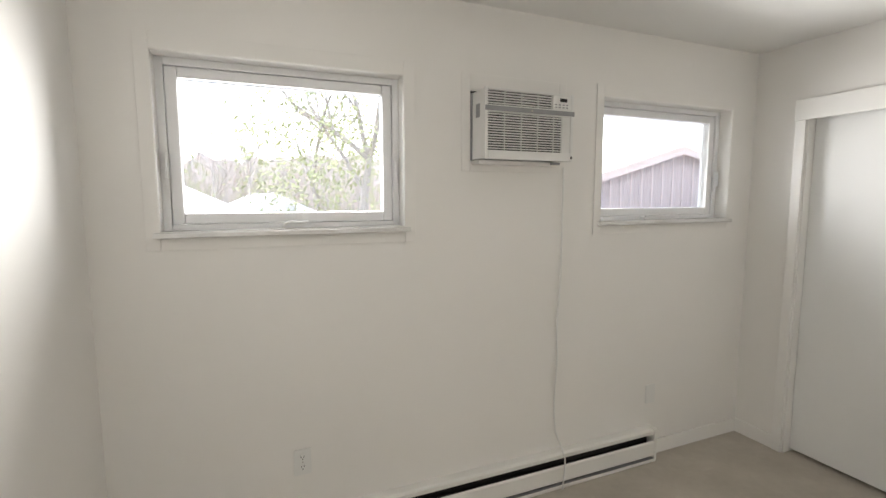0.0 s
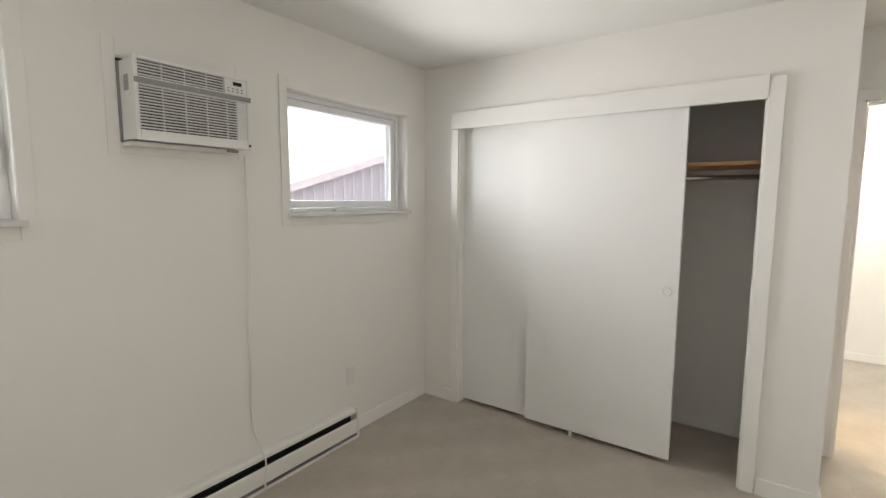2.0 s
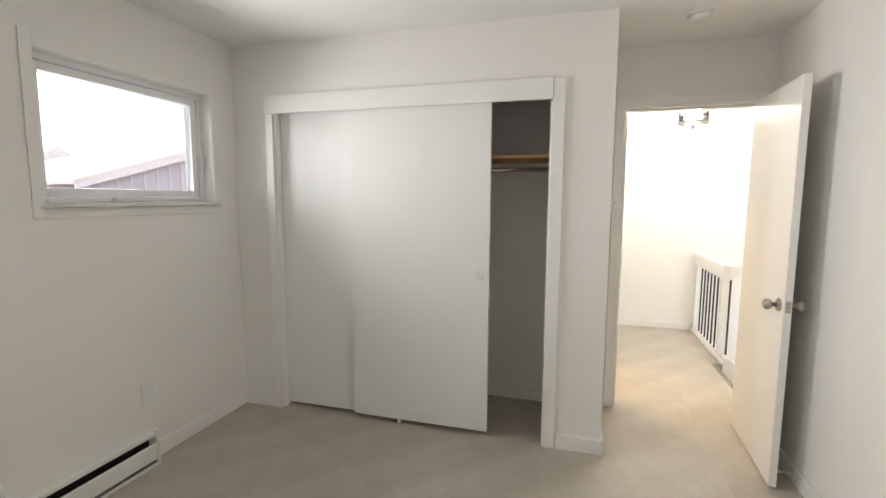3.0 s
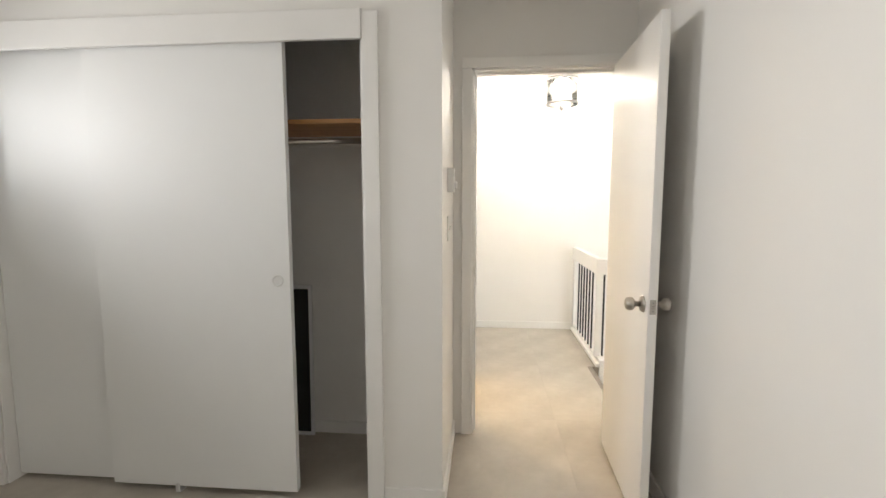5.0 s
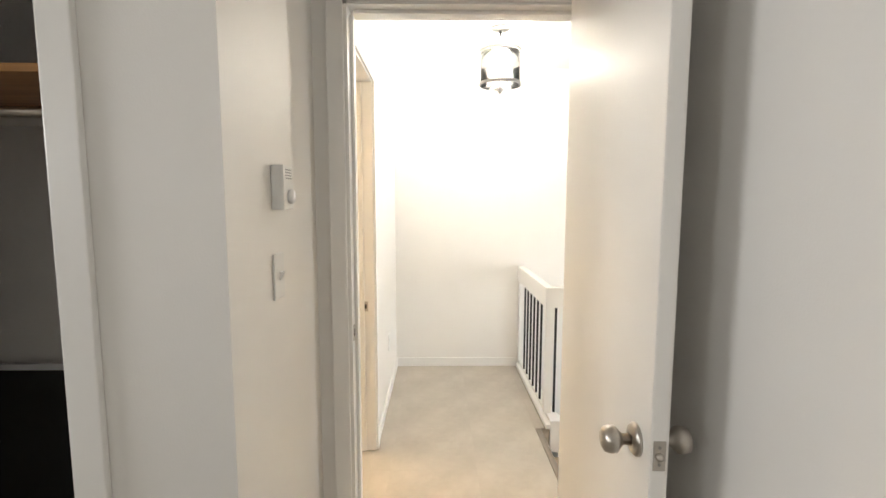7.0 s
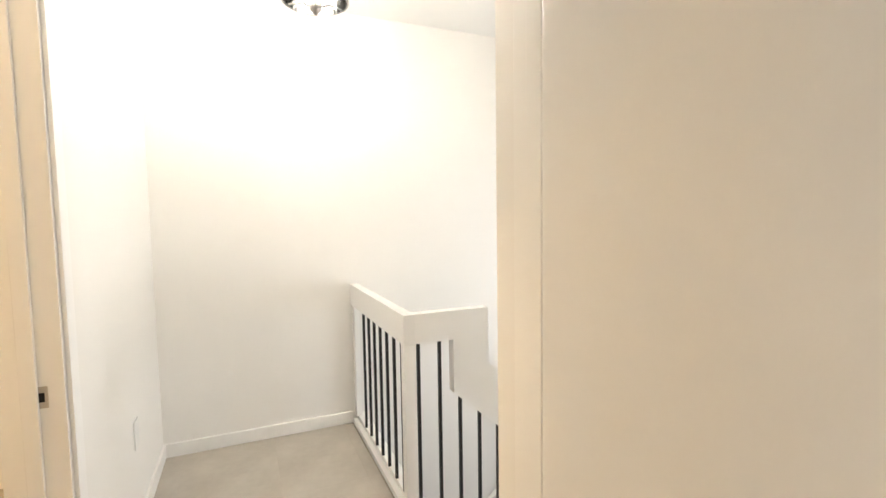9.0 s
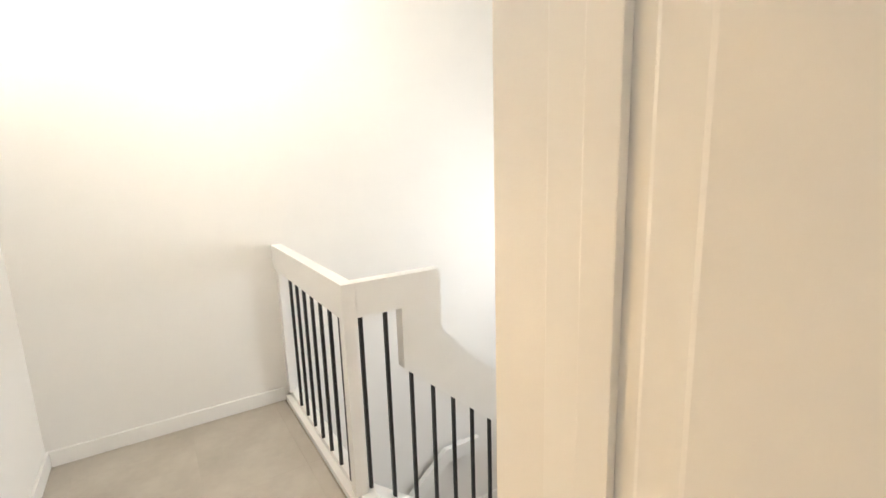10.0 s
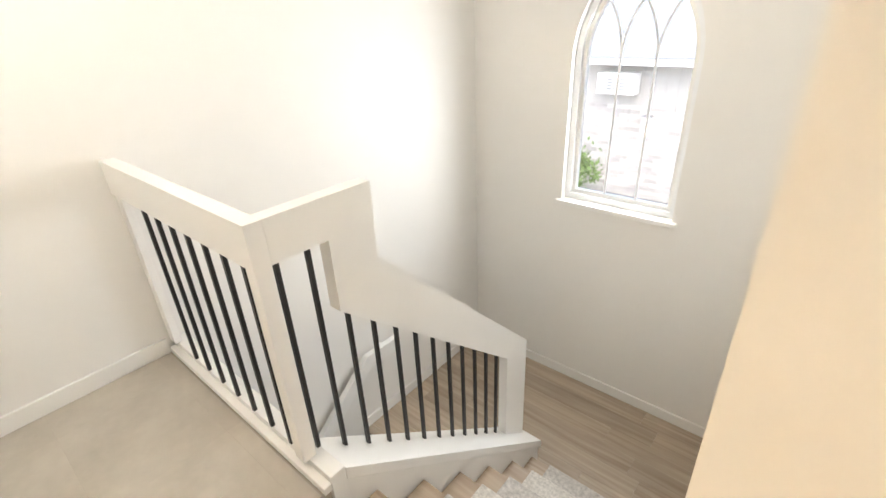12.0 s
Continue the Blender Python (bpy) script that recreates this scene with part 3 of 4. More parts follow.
for r in range(2):
    for i in range(4):
        part("button", box(0.130 + i * 0.021, 0.141 + i * 0.021, -0.0065, -0.0052, 0.246 + r * 0.012, 0.251 + r * 0.012, 0.0004), GREY, panel)
part("badge", lathe([(0.005, 0), (0.005, -0.001), (0, -0.001)], (0, -0.0122, 0.221), "y", 12), NICKEL, ac)
part("side_label", box(-AW - 0.0008, -AW, 0.05, 0.09, 0.19, 0.25), GREY, ac, "grey label on the side")
part("energy_tag", box(AW - 0.010, AW - 0.0008, -0.0075, -0.0062, 0.012, 0.024), DARK, ac)
# dark strip added to draw the shadow line over the unit
part("top_gasket", box(-AW - 0.008, AW + 0.008, 0.1245, 0.30, 0.3085, 0.318), DARK, ac, "dark strip painted as the shadow line above the unit")
part("side_gasket", box(-AW - 0.010, -AW - 0.0005, 0.1245, 0.30, 0.004, 0.308), GREY, ac, "grey foam gasket")
ledge = part("support_ledge", box(-AW - 0.004, AW - 0.03, 0.050, 0.1295, -0.018, -0.001, 0.002), ENAMEL, ac, "painted support ledge under the unit")
part("clip", box(AW - 0.085, AW - 0.035, 0.040, 0.060, -0.014, -0.003, 0.002), GREY, ledge, "grey metal clip")
border = tagged(new("air_conditioner_border"), "flat painted border round the air conditioner", "trim", kind="structure")
for b in ((-2.02, -1.978, 1.672, 2.118), (-1.482, -1.44, 1.672, 2.118), (-1.9775, -1.4825, 2.046, 2.118), (-1.9775, -1.4825, 1.672, 1.708)):
    part("border", box(b[0], b[1], -0.006, -0.0005, b[2], b[3], 0.002), PAINT, border)

pts = []
for i in range(60):
    z = 1.70 - 1.69 * i / 59
    w = max(0.0, 1.18 - z)
    out = -0.012 if z > 0.30 else -0.012 - 0.075 * min(1, (0.30 - z) / 0.12)
    pts.append((0.012 * math.sin(5.2 * z + 0.6) * min(1, w * 3) + 0.010 * math.sin(11 * z) * min(1, w * 2) - 0.02 * min(1, w), out + 0.02, z))
part("power_cord", tube([(p[0] - 1.46 + 1.731, p[1] - 0.032 + 0.13, p[2] - 1.72) for p in pts], 0.0042, 8), PLASTIC, ac, "white power cord hanging to the floor", True)

# ---- baseboard heater ----
heater = thing("baseboard_heater", (-1.92, -0.001, 0.0), "white enamel baseboard heater with dark slots", "heater")
HL = 1.15
part("back_plate", box(-HL + 0.02, HL - 0.02, -0.006, 0.0, 0.015, 0.186, 0.001), ENAMEL, heater)
part("top_cover", prism([(0.0, 0.187), (-0.045, 0.187), (-0.058, 0.178), (-0.058, 0.158), (-0.054, 0.158), (-0.054, 0.175), (-0.043, 0.182), (0.0, 0.182)], 0, -HL + 0.0205, HL - 0.0205), ENAMEL, heater)
part("front_cover", prism([(-0.064, 0.030), (-0.064, 0.110), (-0.056, 0.118), (-0.054, 0.116), (-0.060, 0.108), (-0.060, 0.030)], 0, -HL + 0.0205, HL - 0.0205), ENAMEL, heater)
part("element", box(-HL + 0.03, HL - 0.03, -0.040, -0.012, 0.05, 0.100), DARK, heater, "dark heating fins behind the slots")
# black plate added to darken the heater's inside like shade
part("slot_shadow", box(-HL + 0.0205, HL - 0.0205, -0.0085, -0.0065, 0.02, 0.180), DARK, heater, "dark plate painted as the shade inside the slot")
part("foot_rail", prism([(-0.006, 0.0), (-0.076, 0.0), (-0.080, 0.006), (-0.080, 0.020), (-0.076, 0.020), (-0.074, 0.012), (-0.006, 0.012)], 0, -HL + 0.0205, HL - 0.0205), ENAMEL, heater)
# grey strip over the foot rail, coloured as the lower gap's shade
part("lower_slot", box(-HL + 0.0205, HL - 0.0205, -0.0735, -0.009, 0.0125, 0.015), GREY, heater, "grey strip painted as the shade of the lower slot")
for s in (-1, 1):
    part("end_cap", box(s * HL, s * (HL - 0.02), -0.066, 0.0, 0.0, 0.190, 0.004), ENAMEL, heater)


# ---- small wall fittings ----
def wall_plate(name, m, label, kind_of):
    """Plate with its front towards local -y."""
    p = thing(name, (0, 0, 0), label, kind_of)
    part("plate", box(-0.036, 0.036, -0.006, 0, -0.058, 0.058, 0.003), PLASTIC, p)
    return p


outlet = wall_plate("power_outlet", None, "white double power outlet on the wall", "outlet")
for z in (-0.022, 0.022):
    face = part("socket_face", lathe([(0.017, 0), (0.017, -0.002), (0, -0.002)], (0, -0.006, z), "y", 20), PLASTIC, outlet)
    for x in (-0.006, 0.006):
        part("slot", box(x - 0.0012, x + 0.0012, -0.0086, -0.0075, z - 0.002, z + 0.007), DARK, face)
    part("ground_hole", lathe([(0.0025, 0), (0.0025, -0.0006), (0, -0.0006)], (0, -0.008, z - 0.008), "y", 10), DARK, face)
part("screw", lathe([(0.003, 0), (0.003, -0.001), (0, -0.001)], (0, -0.006, 0), "y", 10), NICKEL, outlet)
outlet.location = (-2.773, -0.0005, 0.415)
blank = wall_plate("blank_plate", None, "blank painted cover plate low on the wall", "cover plate")
for z in (-0.04, 0.04):
    part("screw", lathe([(0.003, 0), (0.003, -0.001), (0, -0.001)], (0, -0.006, z), "y", 10), PLASTIC, blank)
blank.location = (-0.775, -0.0005, 0.385)

switch = wall_plate("light_switch", None, "white toggle light switch on the wall", "switch")
part("toggle", prism([(-0.006, -0.012), (-0.0065, 0.012), (-0.012, 0.010), (-0.020, 0.016), (-0.019, 0.008), (-0.010, -0.010)], 0, -0.005, 0.005, 0.001), PLASTIC, switch)
switch.location = (0.275, -2.3905, 1.214)
hall_plate = wall_plate("hall_wall_plate", None, "white cover plate low on the hall wall", "cover plate")
hall_plate.location = (2.35, HALLY - 0.0005, 0.40)

thermo = thing("thermostat", (0.285, -2.3905, 1.437), "white wall thermostat with a round dial", "thermostat")
part("case", box(-0.036, 0.036, -0.032, 0, -0.055, 0.055, 0.004), PLASTIC, thermo)
dial = part("dial", lathe([(0.018, 0), (0.018, -0.008), (0.015, -0.012), (0, -0.012)], (0.006, -0.032, -0.022), "y", 24), VINYL, thermo, "", True)
for i in range(4):
    part("vent_slit", box(-0.022, 0.022, -0.0326, -0.0316, 0.022 + i * 0.007, 0.0245 + i * 0.007), GREY, thermo)

smoke = thing("smoke_detector", (0.176, -2.80, CEIL), "white round smoke detector on the ceiling", "smoke detector")
part("base", lathe([(0.068, 0), (0.068, -0.010), (0.064, -0.012)], (0, 0, 0)), PLASTIC, smoke, "", True)
part("cover", lathe([(0.060, -0.0125), (0.058, -0.028), (0.048, -0.036), (0.0, -0.037)], (0, 0, 0)), PLASTIC, smoke, "", True)

# ---- hall lantern ----
LX, LY = LAMPX, LAMPY
lantern = thing("ceiling_lantern", (LX, LY, HCEIL), "nickel ceiling lantern with a clear glass drum and bulbs", "ceiling lamp")
part("canopy", lathe([(0.062, 0), (0.062, -0.012), (0.05, -0.022), (0.012, -0.026)], (0, 0, 0)), CHROME, lantern, "", True)
part("stem", tube([(0, 0, -0.024), (0, 0, -0.10)], 0.008, 12), CHROME, lantern, "", True)
part("collar", lathe([(0.012, -0.066), (0.034, -0.072), (0.034, -0.082), (0.012, -0.09)], (0, 0, 0)), CHROME, lantern, "", True)
R, T0, T1 = 0.130, -0.140, -0.352
for k in range(3):
    a = 2 * math.pi * k / 3 + 0.4
    part("strut", tube([(0.025 * math.cos(a), 0.025 * math.sin(a), -0.080), (0.055 * math.cos(a), 0.055 * math.sin(a), -0.115), (R * 0.97 * math.cos(a), R * 0.97 * math.sin(a), T0 - 0.005)], 0.0035, 8), CHROME, lantern)


def hoop(r, z, h, t):
    bm = bmesh.new()
    prof = [(r, z), (r, z + h), (r - t, z + h), (r - t, z)]
    rings = [[bm.verts.new((q * math.cos(2 * math.pi * i / 40), q * math.sin(2 * math.pi * i / 40), zz)) for i in range(40)] for q, zz in prof]
    for a, b in zip(rings, rings[1:] + rings[:1]):
        for i in range(40):
            bm.faces.new((a[i], a[(i + 1) % 40], b[(i + 1) % 40], b[i]))
    bmesh.ops.recalc_face_normals(bm, faces=bm.faces)
    return bm


part("upper_ring", hoop(R, T0 - 0.012, 0.016, 0.006), CHROME, lantern, "", True)
part("lower_ring", hoop(R, T1, 0.018, 0.006), CHROME, lantern, "", True)
shade = part("glass_drum", hoop(R - 0.007, T1 + 0.002, T0 - T1 - 0.006, 0.003), GLASS, lantern, "clear glass drum", True)
shade.visible_shadow = False
part("centre_rod", tube([(0, 0, -0.10), (0, 0, T1 - 0.03)], 0.005, 10), CHROME, lantern)
part("finial", lathe([(0.0, -0.05), (0.010, -0.046), (0.014, -0.036), (0.022, -0.030), (0.022, -0.006), (0.014, 0.004), (0.0, 0.006)], (0, 0, T1)), CHROME, lantern, "", True)
for k in range(3):
    a = 2 * math.pi * k / 3 + 0.9
    c, s = math.cos(a), math.sin(a)
    arm = part("bulb_arm", tube([(0.012 * c, 0.012 * s, T1 - 0.012), (0.035 * c, 0.035 * s, T1 - 0.008), (0.052 * c, 0.052 * s, T1 + 0.012), (0.054 * c, 0.054 * s, T1 + 0.035)], 0.0045, 8), CHROME, lantern)
    part("candle_sleeve", tube([(0.054 * c, 0.054 * s, T1 + 0.030), (0.054 * c, 0.054 * s, T1 + 0.085)], 0.010, 12), CHROME, arm)
    part("bulb", lathe([(0.008, 0), (0.015, 0.018), (0.017, 0.034), (0.012, 0.056), (0.004, 0.074), (0, 0.076)], (0.054 * c, 0.054 * s, T1 + 0.085), "z", 16), BULB, arm, "lit candle bulb", True)
    tie = part("rim_spoke", tube([(0.012 * c, 0.012 * s, T1 + 0.004), (R * 0.96 * c, R * 0.96 * s, T1 + 0.008)], 0.003, 6), CHROME, lantern)
bulb_data = bpy.data.lights.new("lantern_light", "POINT")
bulb_data.energy, bulb_data.color, bulb_data.shadow_soft_size = LAMP_W, (1.0, 0.93, 0.84), 0.05
glow_lamp = new("lantern_light", bulb_data)
glow_lamp.location = (LX, LY, HCEIL - 0.235)

# lamp of the side room, whose warm light falls on its door jamb
dome = thing("ceiling_dome_lamp", (1.75, -1.75, HCEIL), "lit warm white dome ceiling lamp", "ceiling lamp")
part("base", lathe([(0.13, 0), (0.13, -0.02), (0.12, -0.024)], (0, 0, 0)), CHROME, dome, "", True)
part("diffuser", lathe([(0.12, -0.0245), (0.115, -0.05), (0.08, -0.075), (0.0, -0.085)], (0, 0, 0)), DOME, dome, "glowing frosted dome", True)

# ---- stair ----
GX0, GX1 = 1.935, 1.985       # thickness of the railing boards
stair = thing("upper_stair", (1.4, -4.1, LAND), "wooden stair flight with a patterned carpet runner", "stair")
un = Matrix.Translation((-1.4, 4.1, -LAND))


def stair_part(name, bm, mat, label="", parent=stair, inv=un):
    ob = part(name, bm, mat, parent, label)
    ob.matrix_parent_inverse = inv
    return ob


S = RISE / RUN
for i in range(7):
    y, z = TOP - i * RUN, -i * RISE
    stair_part("riser", box(STUBX + 0.001, KX0, y - 0.002, y + 0.018, z - RISE + 0.0005, z - 0.0265), STEPWOOD)
    if i < 6:
        stair_part("tread", box(STUBX + 0.001, KX0, y - RUN - 0.022, y - 0.0025, z - RISE - 0.026, z - RISE, 0.006), STEPWOOD)
        stair_part("runner_tread", box(1.02, 1.725, y - RUN - 0.028, y - 0.012, z - RISE + 0.0005, z - RISE + 0.012, 0.005), CARPET if i % 2 else SHAG, "grey patterned carpet")
    if i > 0:
        stair_part("runner_riser", box(1.02, 1.725, y - 0.014, y - 0.0025, z - RISE + 0.0125, z - 0.028, 0.004), SHAG if i % 2 else CARPET, "grey patterned carpet")
stair_part("top_nosing", box(STUBX + 0.001, KX0, TOP - 0.024, TOP + 0.0105, -0.026, 0.002, 0.006), NOSING, "tan wood nosing at the hall floor")
stair_part("carriage", prism([(TOP + 0.018, -RISE), (TOP + 0.018, -0.45), (TOP - 6 * RUN, LAND - 0.15), (TOP - 6 * RUN, LAND - 0.03)], 0, STUBX + 0.001, KX1 - 0.03), TRIM, "white painted underside")

lower = thing("lower_stair", (2.5, -4.1, LOWER), "wooden lower stair flight with a white handrail", "stair")
un2 = Matrix.Translation((-2.5, 4.1, -LOWER))
Y2 = TOP - 6 * RUN - 0.03
for i in range(7):
    y, z = Y3 + i * RUN, LAND - i * RISE
    stair_part("riser", box(KX1, FARX - 0.001, y + 0.0, y - 0.018, z - RISE + 0.0005, z - 0.0265), STEPWOOD, "", lower, un2)
    if i < 6:
        stair_part("tread", box(KX1, FARX - 0.001, y + 0.001, y + RUN + 0.022, z - RISE - 0.026, z - RISE, 0.006), STEPWOOD, "", lower, un2)

hand = thing("wall_handrail", (FARX, -4.4, -0.7), "white painted board handrail on the stair wall", "handrail")
hz = Matrix.Translation((-FARX, 4.4, 0.7))
b = part("rail_board", prism([(-4.74, -0.66), (-4.46, -0.66), (-3.46, -0.66 - 1.0 * S), (-3.46, -0.76 - 1.0 * S), (-4.48, -0.76), (-4.74, -0.76)], 0, FARX - 0.085, FARX - 0.045, 0.004), TRIM, hand)
b.matrix_parent_inverse = hz
for y in (-4.62, -4.0):
    z = -0.71 if y < -4.46 else -0.71 + (-4.46 - y) * S
    part("bracket", box(FARX - 0.0445, FARX - 0.0005, y - 0.02, y + 0.02, z - 0.025, z + 0.025, 0.003), TRIM, hand).matrix_parent_inverse = hz

# guard railing of the hall edge and the stair: boards, posts, kerbs and bars
rail = thing("stair_railing", (1.925, -3.49, 0.0), "white wooden stair railing with slim black iron bars", "railing")
ri = Matrix.Translation((-1.925, 3.49, 0))


def rail_part(name, bm, mat, label=""):
    ob = part(name, bm, mat, rail, label)
    ob.matrix_parent_inverse = ri
    return ob


RT, RB = 0.868, 0.742
NY0, NY1 = -3.528, -3.478
rail_part("top_rail", box(GX0, FARX - 0.0005, NY0, NY1, RB, RT, 0.0015), TRIM)
zc = 0.505
y1, y2 = -4.640, -4.830
rail_part("stair_rail_board", prism([(NY0 - 0.0002, RT), (-3.872, RT), (-3.872, 0.62), (y2, -0.305), (y2, -1.03), (y1, -0.865), (y1, zc - 0.937 * 0.87),
                                     (-3.703, zc), (-3.703, RB), (NY0 - 0.0002, RB)], 0, GX0, GX1), TRIM)
rail_part("newel_post", box(GX0 + 0.002, GX1 - 0.002, NY0 + 0.002, NY1 - 0.002, 0.055, RB - 0.0005, 0.003), TRIM)
rail_part("wall_post", box(FARX - 0.055, FARX - 0.0005, NY0 + 0.01, NY1 - 0.01, 0.055, RB - 0.0005, 0.003), TRIM)
rail_part("hall_kerb", box(KX0 - 0.012, FARX - 0.0005, -3.555, -3.500, -0.15, 0.054, 0.004), TRIM)
rail_part("hall_kerb_trim", box(KX0 - 0.012, FARX - 0.014, -3.4995, -3.472, 0.0, 0.030, 0.004), TRIM)


def cap_z(y):
    return 0.045 - (-3.556 - y) * 0.83


ye = -4.885
rail_part("kerb_cap", prism([(-3.5555, cap_z(-3.5555)), (ye, cap_z(ye)), (ye, cap_z(ye) - 0.055), (-3.5555, cap_z(-3.5555) - 0.055)], 0, KX0 - 0.012, KX1 + 0.01, 0.003), TRIM)
rail_part("kerb_board", prism([(-3.555, cap_z(-3.555) - 0.0555), (ye + 0.012, cap_z(ye + 0.012) - 0.0555), (ye + 0.012, LAND + 0.001), (-4.80, LAND + 0.001), (-3.555, -0.42)], 0, KX0 + 0.001, KX1, 0.002), TRIM)
for k in range(7):
    x = 2.733 - k * 0.1153
    rail_part("bar", box(x - 0.0065, x + 0.0065, -3.5095, -3.4965, 0.0545, RB - 0.0005), BLACK)
for k in range(13):
    y = -3.549 - k * 0.0975 + 0.0004 * k * k
    bm = bmesh.new()
    top = RB if y > -3.703 else zc - (-3.703 - y) * 0.87
    add_box(bm, 1.9535, 1.9665, y - 0.0065, y + 0.0065, cap_z(y) - 0.004, top + 0.004)
    rail_part("bar", bm, BLACK)

# ---- outside ----
GZ = LOWER - 0.1
g = bmesh.new()
bmesh.ops.create_grid(g, x_segments=8, y_segments=8, size=400)
bmesh.ops.translate(g, verts=g.verts, vec=(0, 0, GZ - 0.12))
tagged(part("ground", g, GROUND), "pale dry grass and earth", "ground", kind="structure")
tagged(part("pavement", box(-2, 12, -13.0, -7.0, GZ - 0.119, GZ, 0.02), CONCRETE), "bright concrete path between the houses", "pavement", kind="structure")

# brick neighbour seen through the arched window
NY = -13.9
nb = thing("brick_house", (5.0, NY - 3, GZ), "pale brick one-storey house with grey shingles", "house")
ni = Matrix.Translation((-5.0, -NY + 3, -GZ))


def house_part(name, bm, mat, parent=nb, inv=ni, label=""):
    ob = part(name, bm, mat, parent, label)
    ob.matrix_parent_inverse = inv
    return ob


house_wall = house_part("wall", box(-3, 14, NY - 6, NY, GZ - 0.1, 0.20), MORTAR)
house_part("eave", box(-3.3, 14.3, NY - 0.1, NY + 0.42, 0.16, 0.31, 0.01), WHITEROOF, label="white eave board")
slope = house_part("roof", prism([(NY + 0.45, 0.315), (NY - 3, 2.0), (NY - 6.45, 0.315)], 0, -3.4, 14.4), SHINGLE)
for i in range(16):
    d = 0.17 * i
    house_part("shingle_course", prism([(NY + 0.47 - d, 0.318 + d * 0.488), (NY + 0.47 - d, 0.345 + d * 0.488), (NY + 0.27 - d, 0.425 + d * 0.488), (NY + 0.27 - d, 0.41 + d * 0.488)], 0, -3.4, 14.4), SHINGLE, slope)
unit = thing("wall_air_conditioner", (4.95, NY, -0.23), "white air conditioner in the brick wall outside", "air conditioner")
part("case", box(-0.42, 0.42, 0.0, 0.35, -0.22, 0.22, 0.02), PLASTIC, unit)
part("grille", box(-0.30, 0.24, 0.3505, 0.36, -0.15, 0.15, 0.004), GREY, unit, "grey grille")
for k in range(5):
    part("grille_bar", box(-0.30, 0.24, 0.3605, 0.37, -0.14 + k * 0.065, -0.125 + k * 0.065), PLASTIC, unit)
for k in range(4):
    part("grille_post", box(-0.24 + k * 0.14, -0.225 + k * 0.14, 0.3705, 0.376, -0.15, 0.15), PLASTIC, unit)
meter = thing("meter_box", (4.25, NY, -1.12), "pale grey utility box on the brick wall", "utility box")
part("case", box(-0.10, 0.10, 0, 0.14, -0.2, 0.2, 0.01), PLASTIC, meter)
part("hood", box(-0.10, 0.10, 0.02, 0.17, 0.201, 0.24, 0.008), GREY, meter)


def leaf_cloud(name, centre, size, count, leaf, mat, parent, seed, lab=""):
    rnd = random.Random(seed)
    verts, faces = [], []
    lumps = [(rnd.gauss(0, 0.5), rnd.gauss(0, 0.5), rnd.gauss(0, 0.5), rnd.uniform(0.18, 0.45)) for _ in range(14)]
    for _ in range(count):
        lx, ly, lz, lr = rnd.choice(lumps)
        p = Vector((lx + rnd.gauss(0, lr), ly + rnd.gauss(0, lr), lz + rnd.gauss(0, lr)))
        p = Vector((p.x * size[0], p.y * size[1], p.z * size[2])) + Vector(centre)
        u = Vector((rnd.gauss(0, 1), rnd.gauss(0, 1), rnd.gauss(0, 1))).normalized()
        v = u.orthogonal().normalized()
        s = leaf * rnd.uniform(0.6, 1.4)
        k = len(verts)
        verts += [p - u * s, p + v * s * 0.5, p + u * s, p - v * s * 0.5]
        faces.append((k, k + 1, k + 2, k + 3))
    me = bpy.data.meshes.new(name)
    me.from_pydata([tuple(v) for v in verts], [], faces)
    me.materials.append(mat)
    ob = new(name, me)
    ob.parent = parent
    return ob


bush = thing("shrub", (5.55, NY + 0.55, GZ), "small bright green shrub by the brick wall", "shrub")
leaf_cloud("foliage", (0, 0, 0.45), (0.38, 0.3, 0.35), 900, 0.06, SHRUB, bush, 5)
for k in range(5):
    part("stem", tube([(0, 0, 0), (0.1 * math.cos(k * 1.3), 0.1 * math.sin(k * 1.3), 0.5)], 0.012, 6, 0.5), BARK, bush)


def limbs(bm, p, d, length, r, depth, rnd):
    """Forked tapering limbs added to one mesh."""
    pts, q, e = [p.copy()], p.copy(), d.copy()
    for _ in range(4):
        e = (e + Vector((rnd.gauss(0, 0.12), rnd.gauss(0, 0.12), rnd.gauss(0.03, 0.08)))).normalized()
        q = q + e * length / 4
        pts.append(q.copy())
    t = tube(pts, r, 6, 0.55)
    me = bpy.data.meshes.new("limb")
    t.to_mesh(me)
    t.free()
    bm.from_mesh(me)
    bpy.data.meshes.remove(me)
    if depth:
        for k in range(rnd.randint(2, 4)):
            at = pts[rnd.randint(2, 4)]
            f = (e + Vector((rnd.gauss(0, 0.55), rnd.gauss(0, 0.55), rnd.gauss(0.15, 0.35)))).normalized()
            limbs(bm, at, f, length * rnd.uniform(0.55, 0.75), r * 0.5, depth - 1, rnd)


def tree(at, height, lean, seed, leaves, label):
    rnd = random.Random(seed)
    t = thing("tree", at, label, "tree", "trees behind the house")
    bm = bmesh.new()
    limbs(bm, Vector((0, 0, 0)), Vector((lean, 0, 1)).normalized(), height * 0.5, height * 0.022, 4, rnd)
    part("trunk", bm, BARK, t)
    if leaves:
        leaf_cloud("crown", (lean * height * 0.6, 0, height * 0.62), (height * 0.30, height * 0.25, height * 0.30), leaves, 0.13, LEAF, t, seed + 9)
    return t


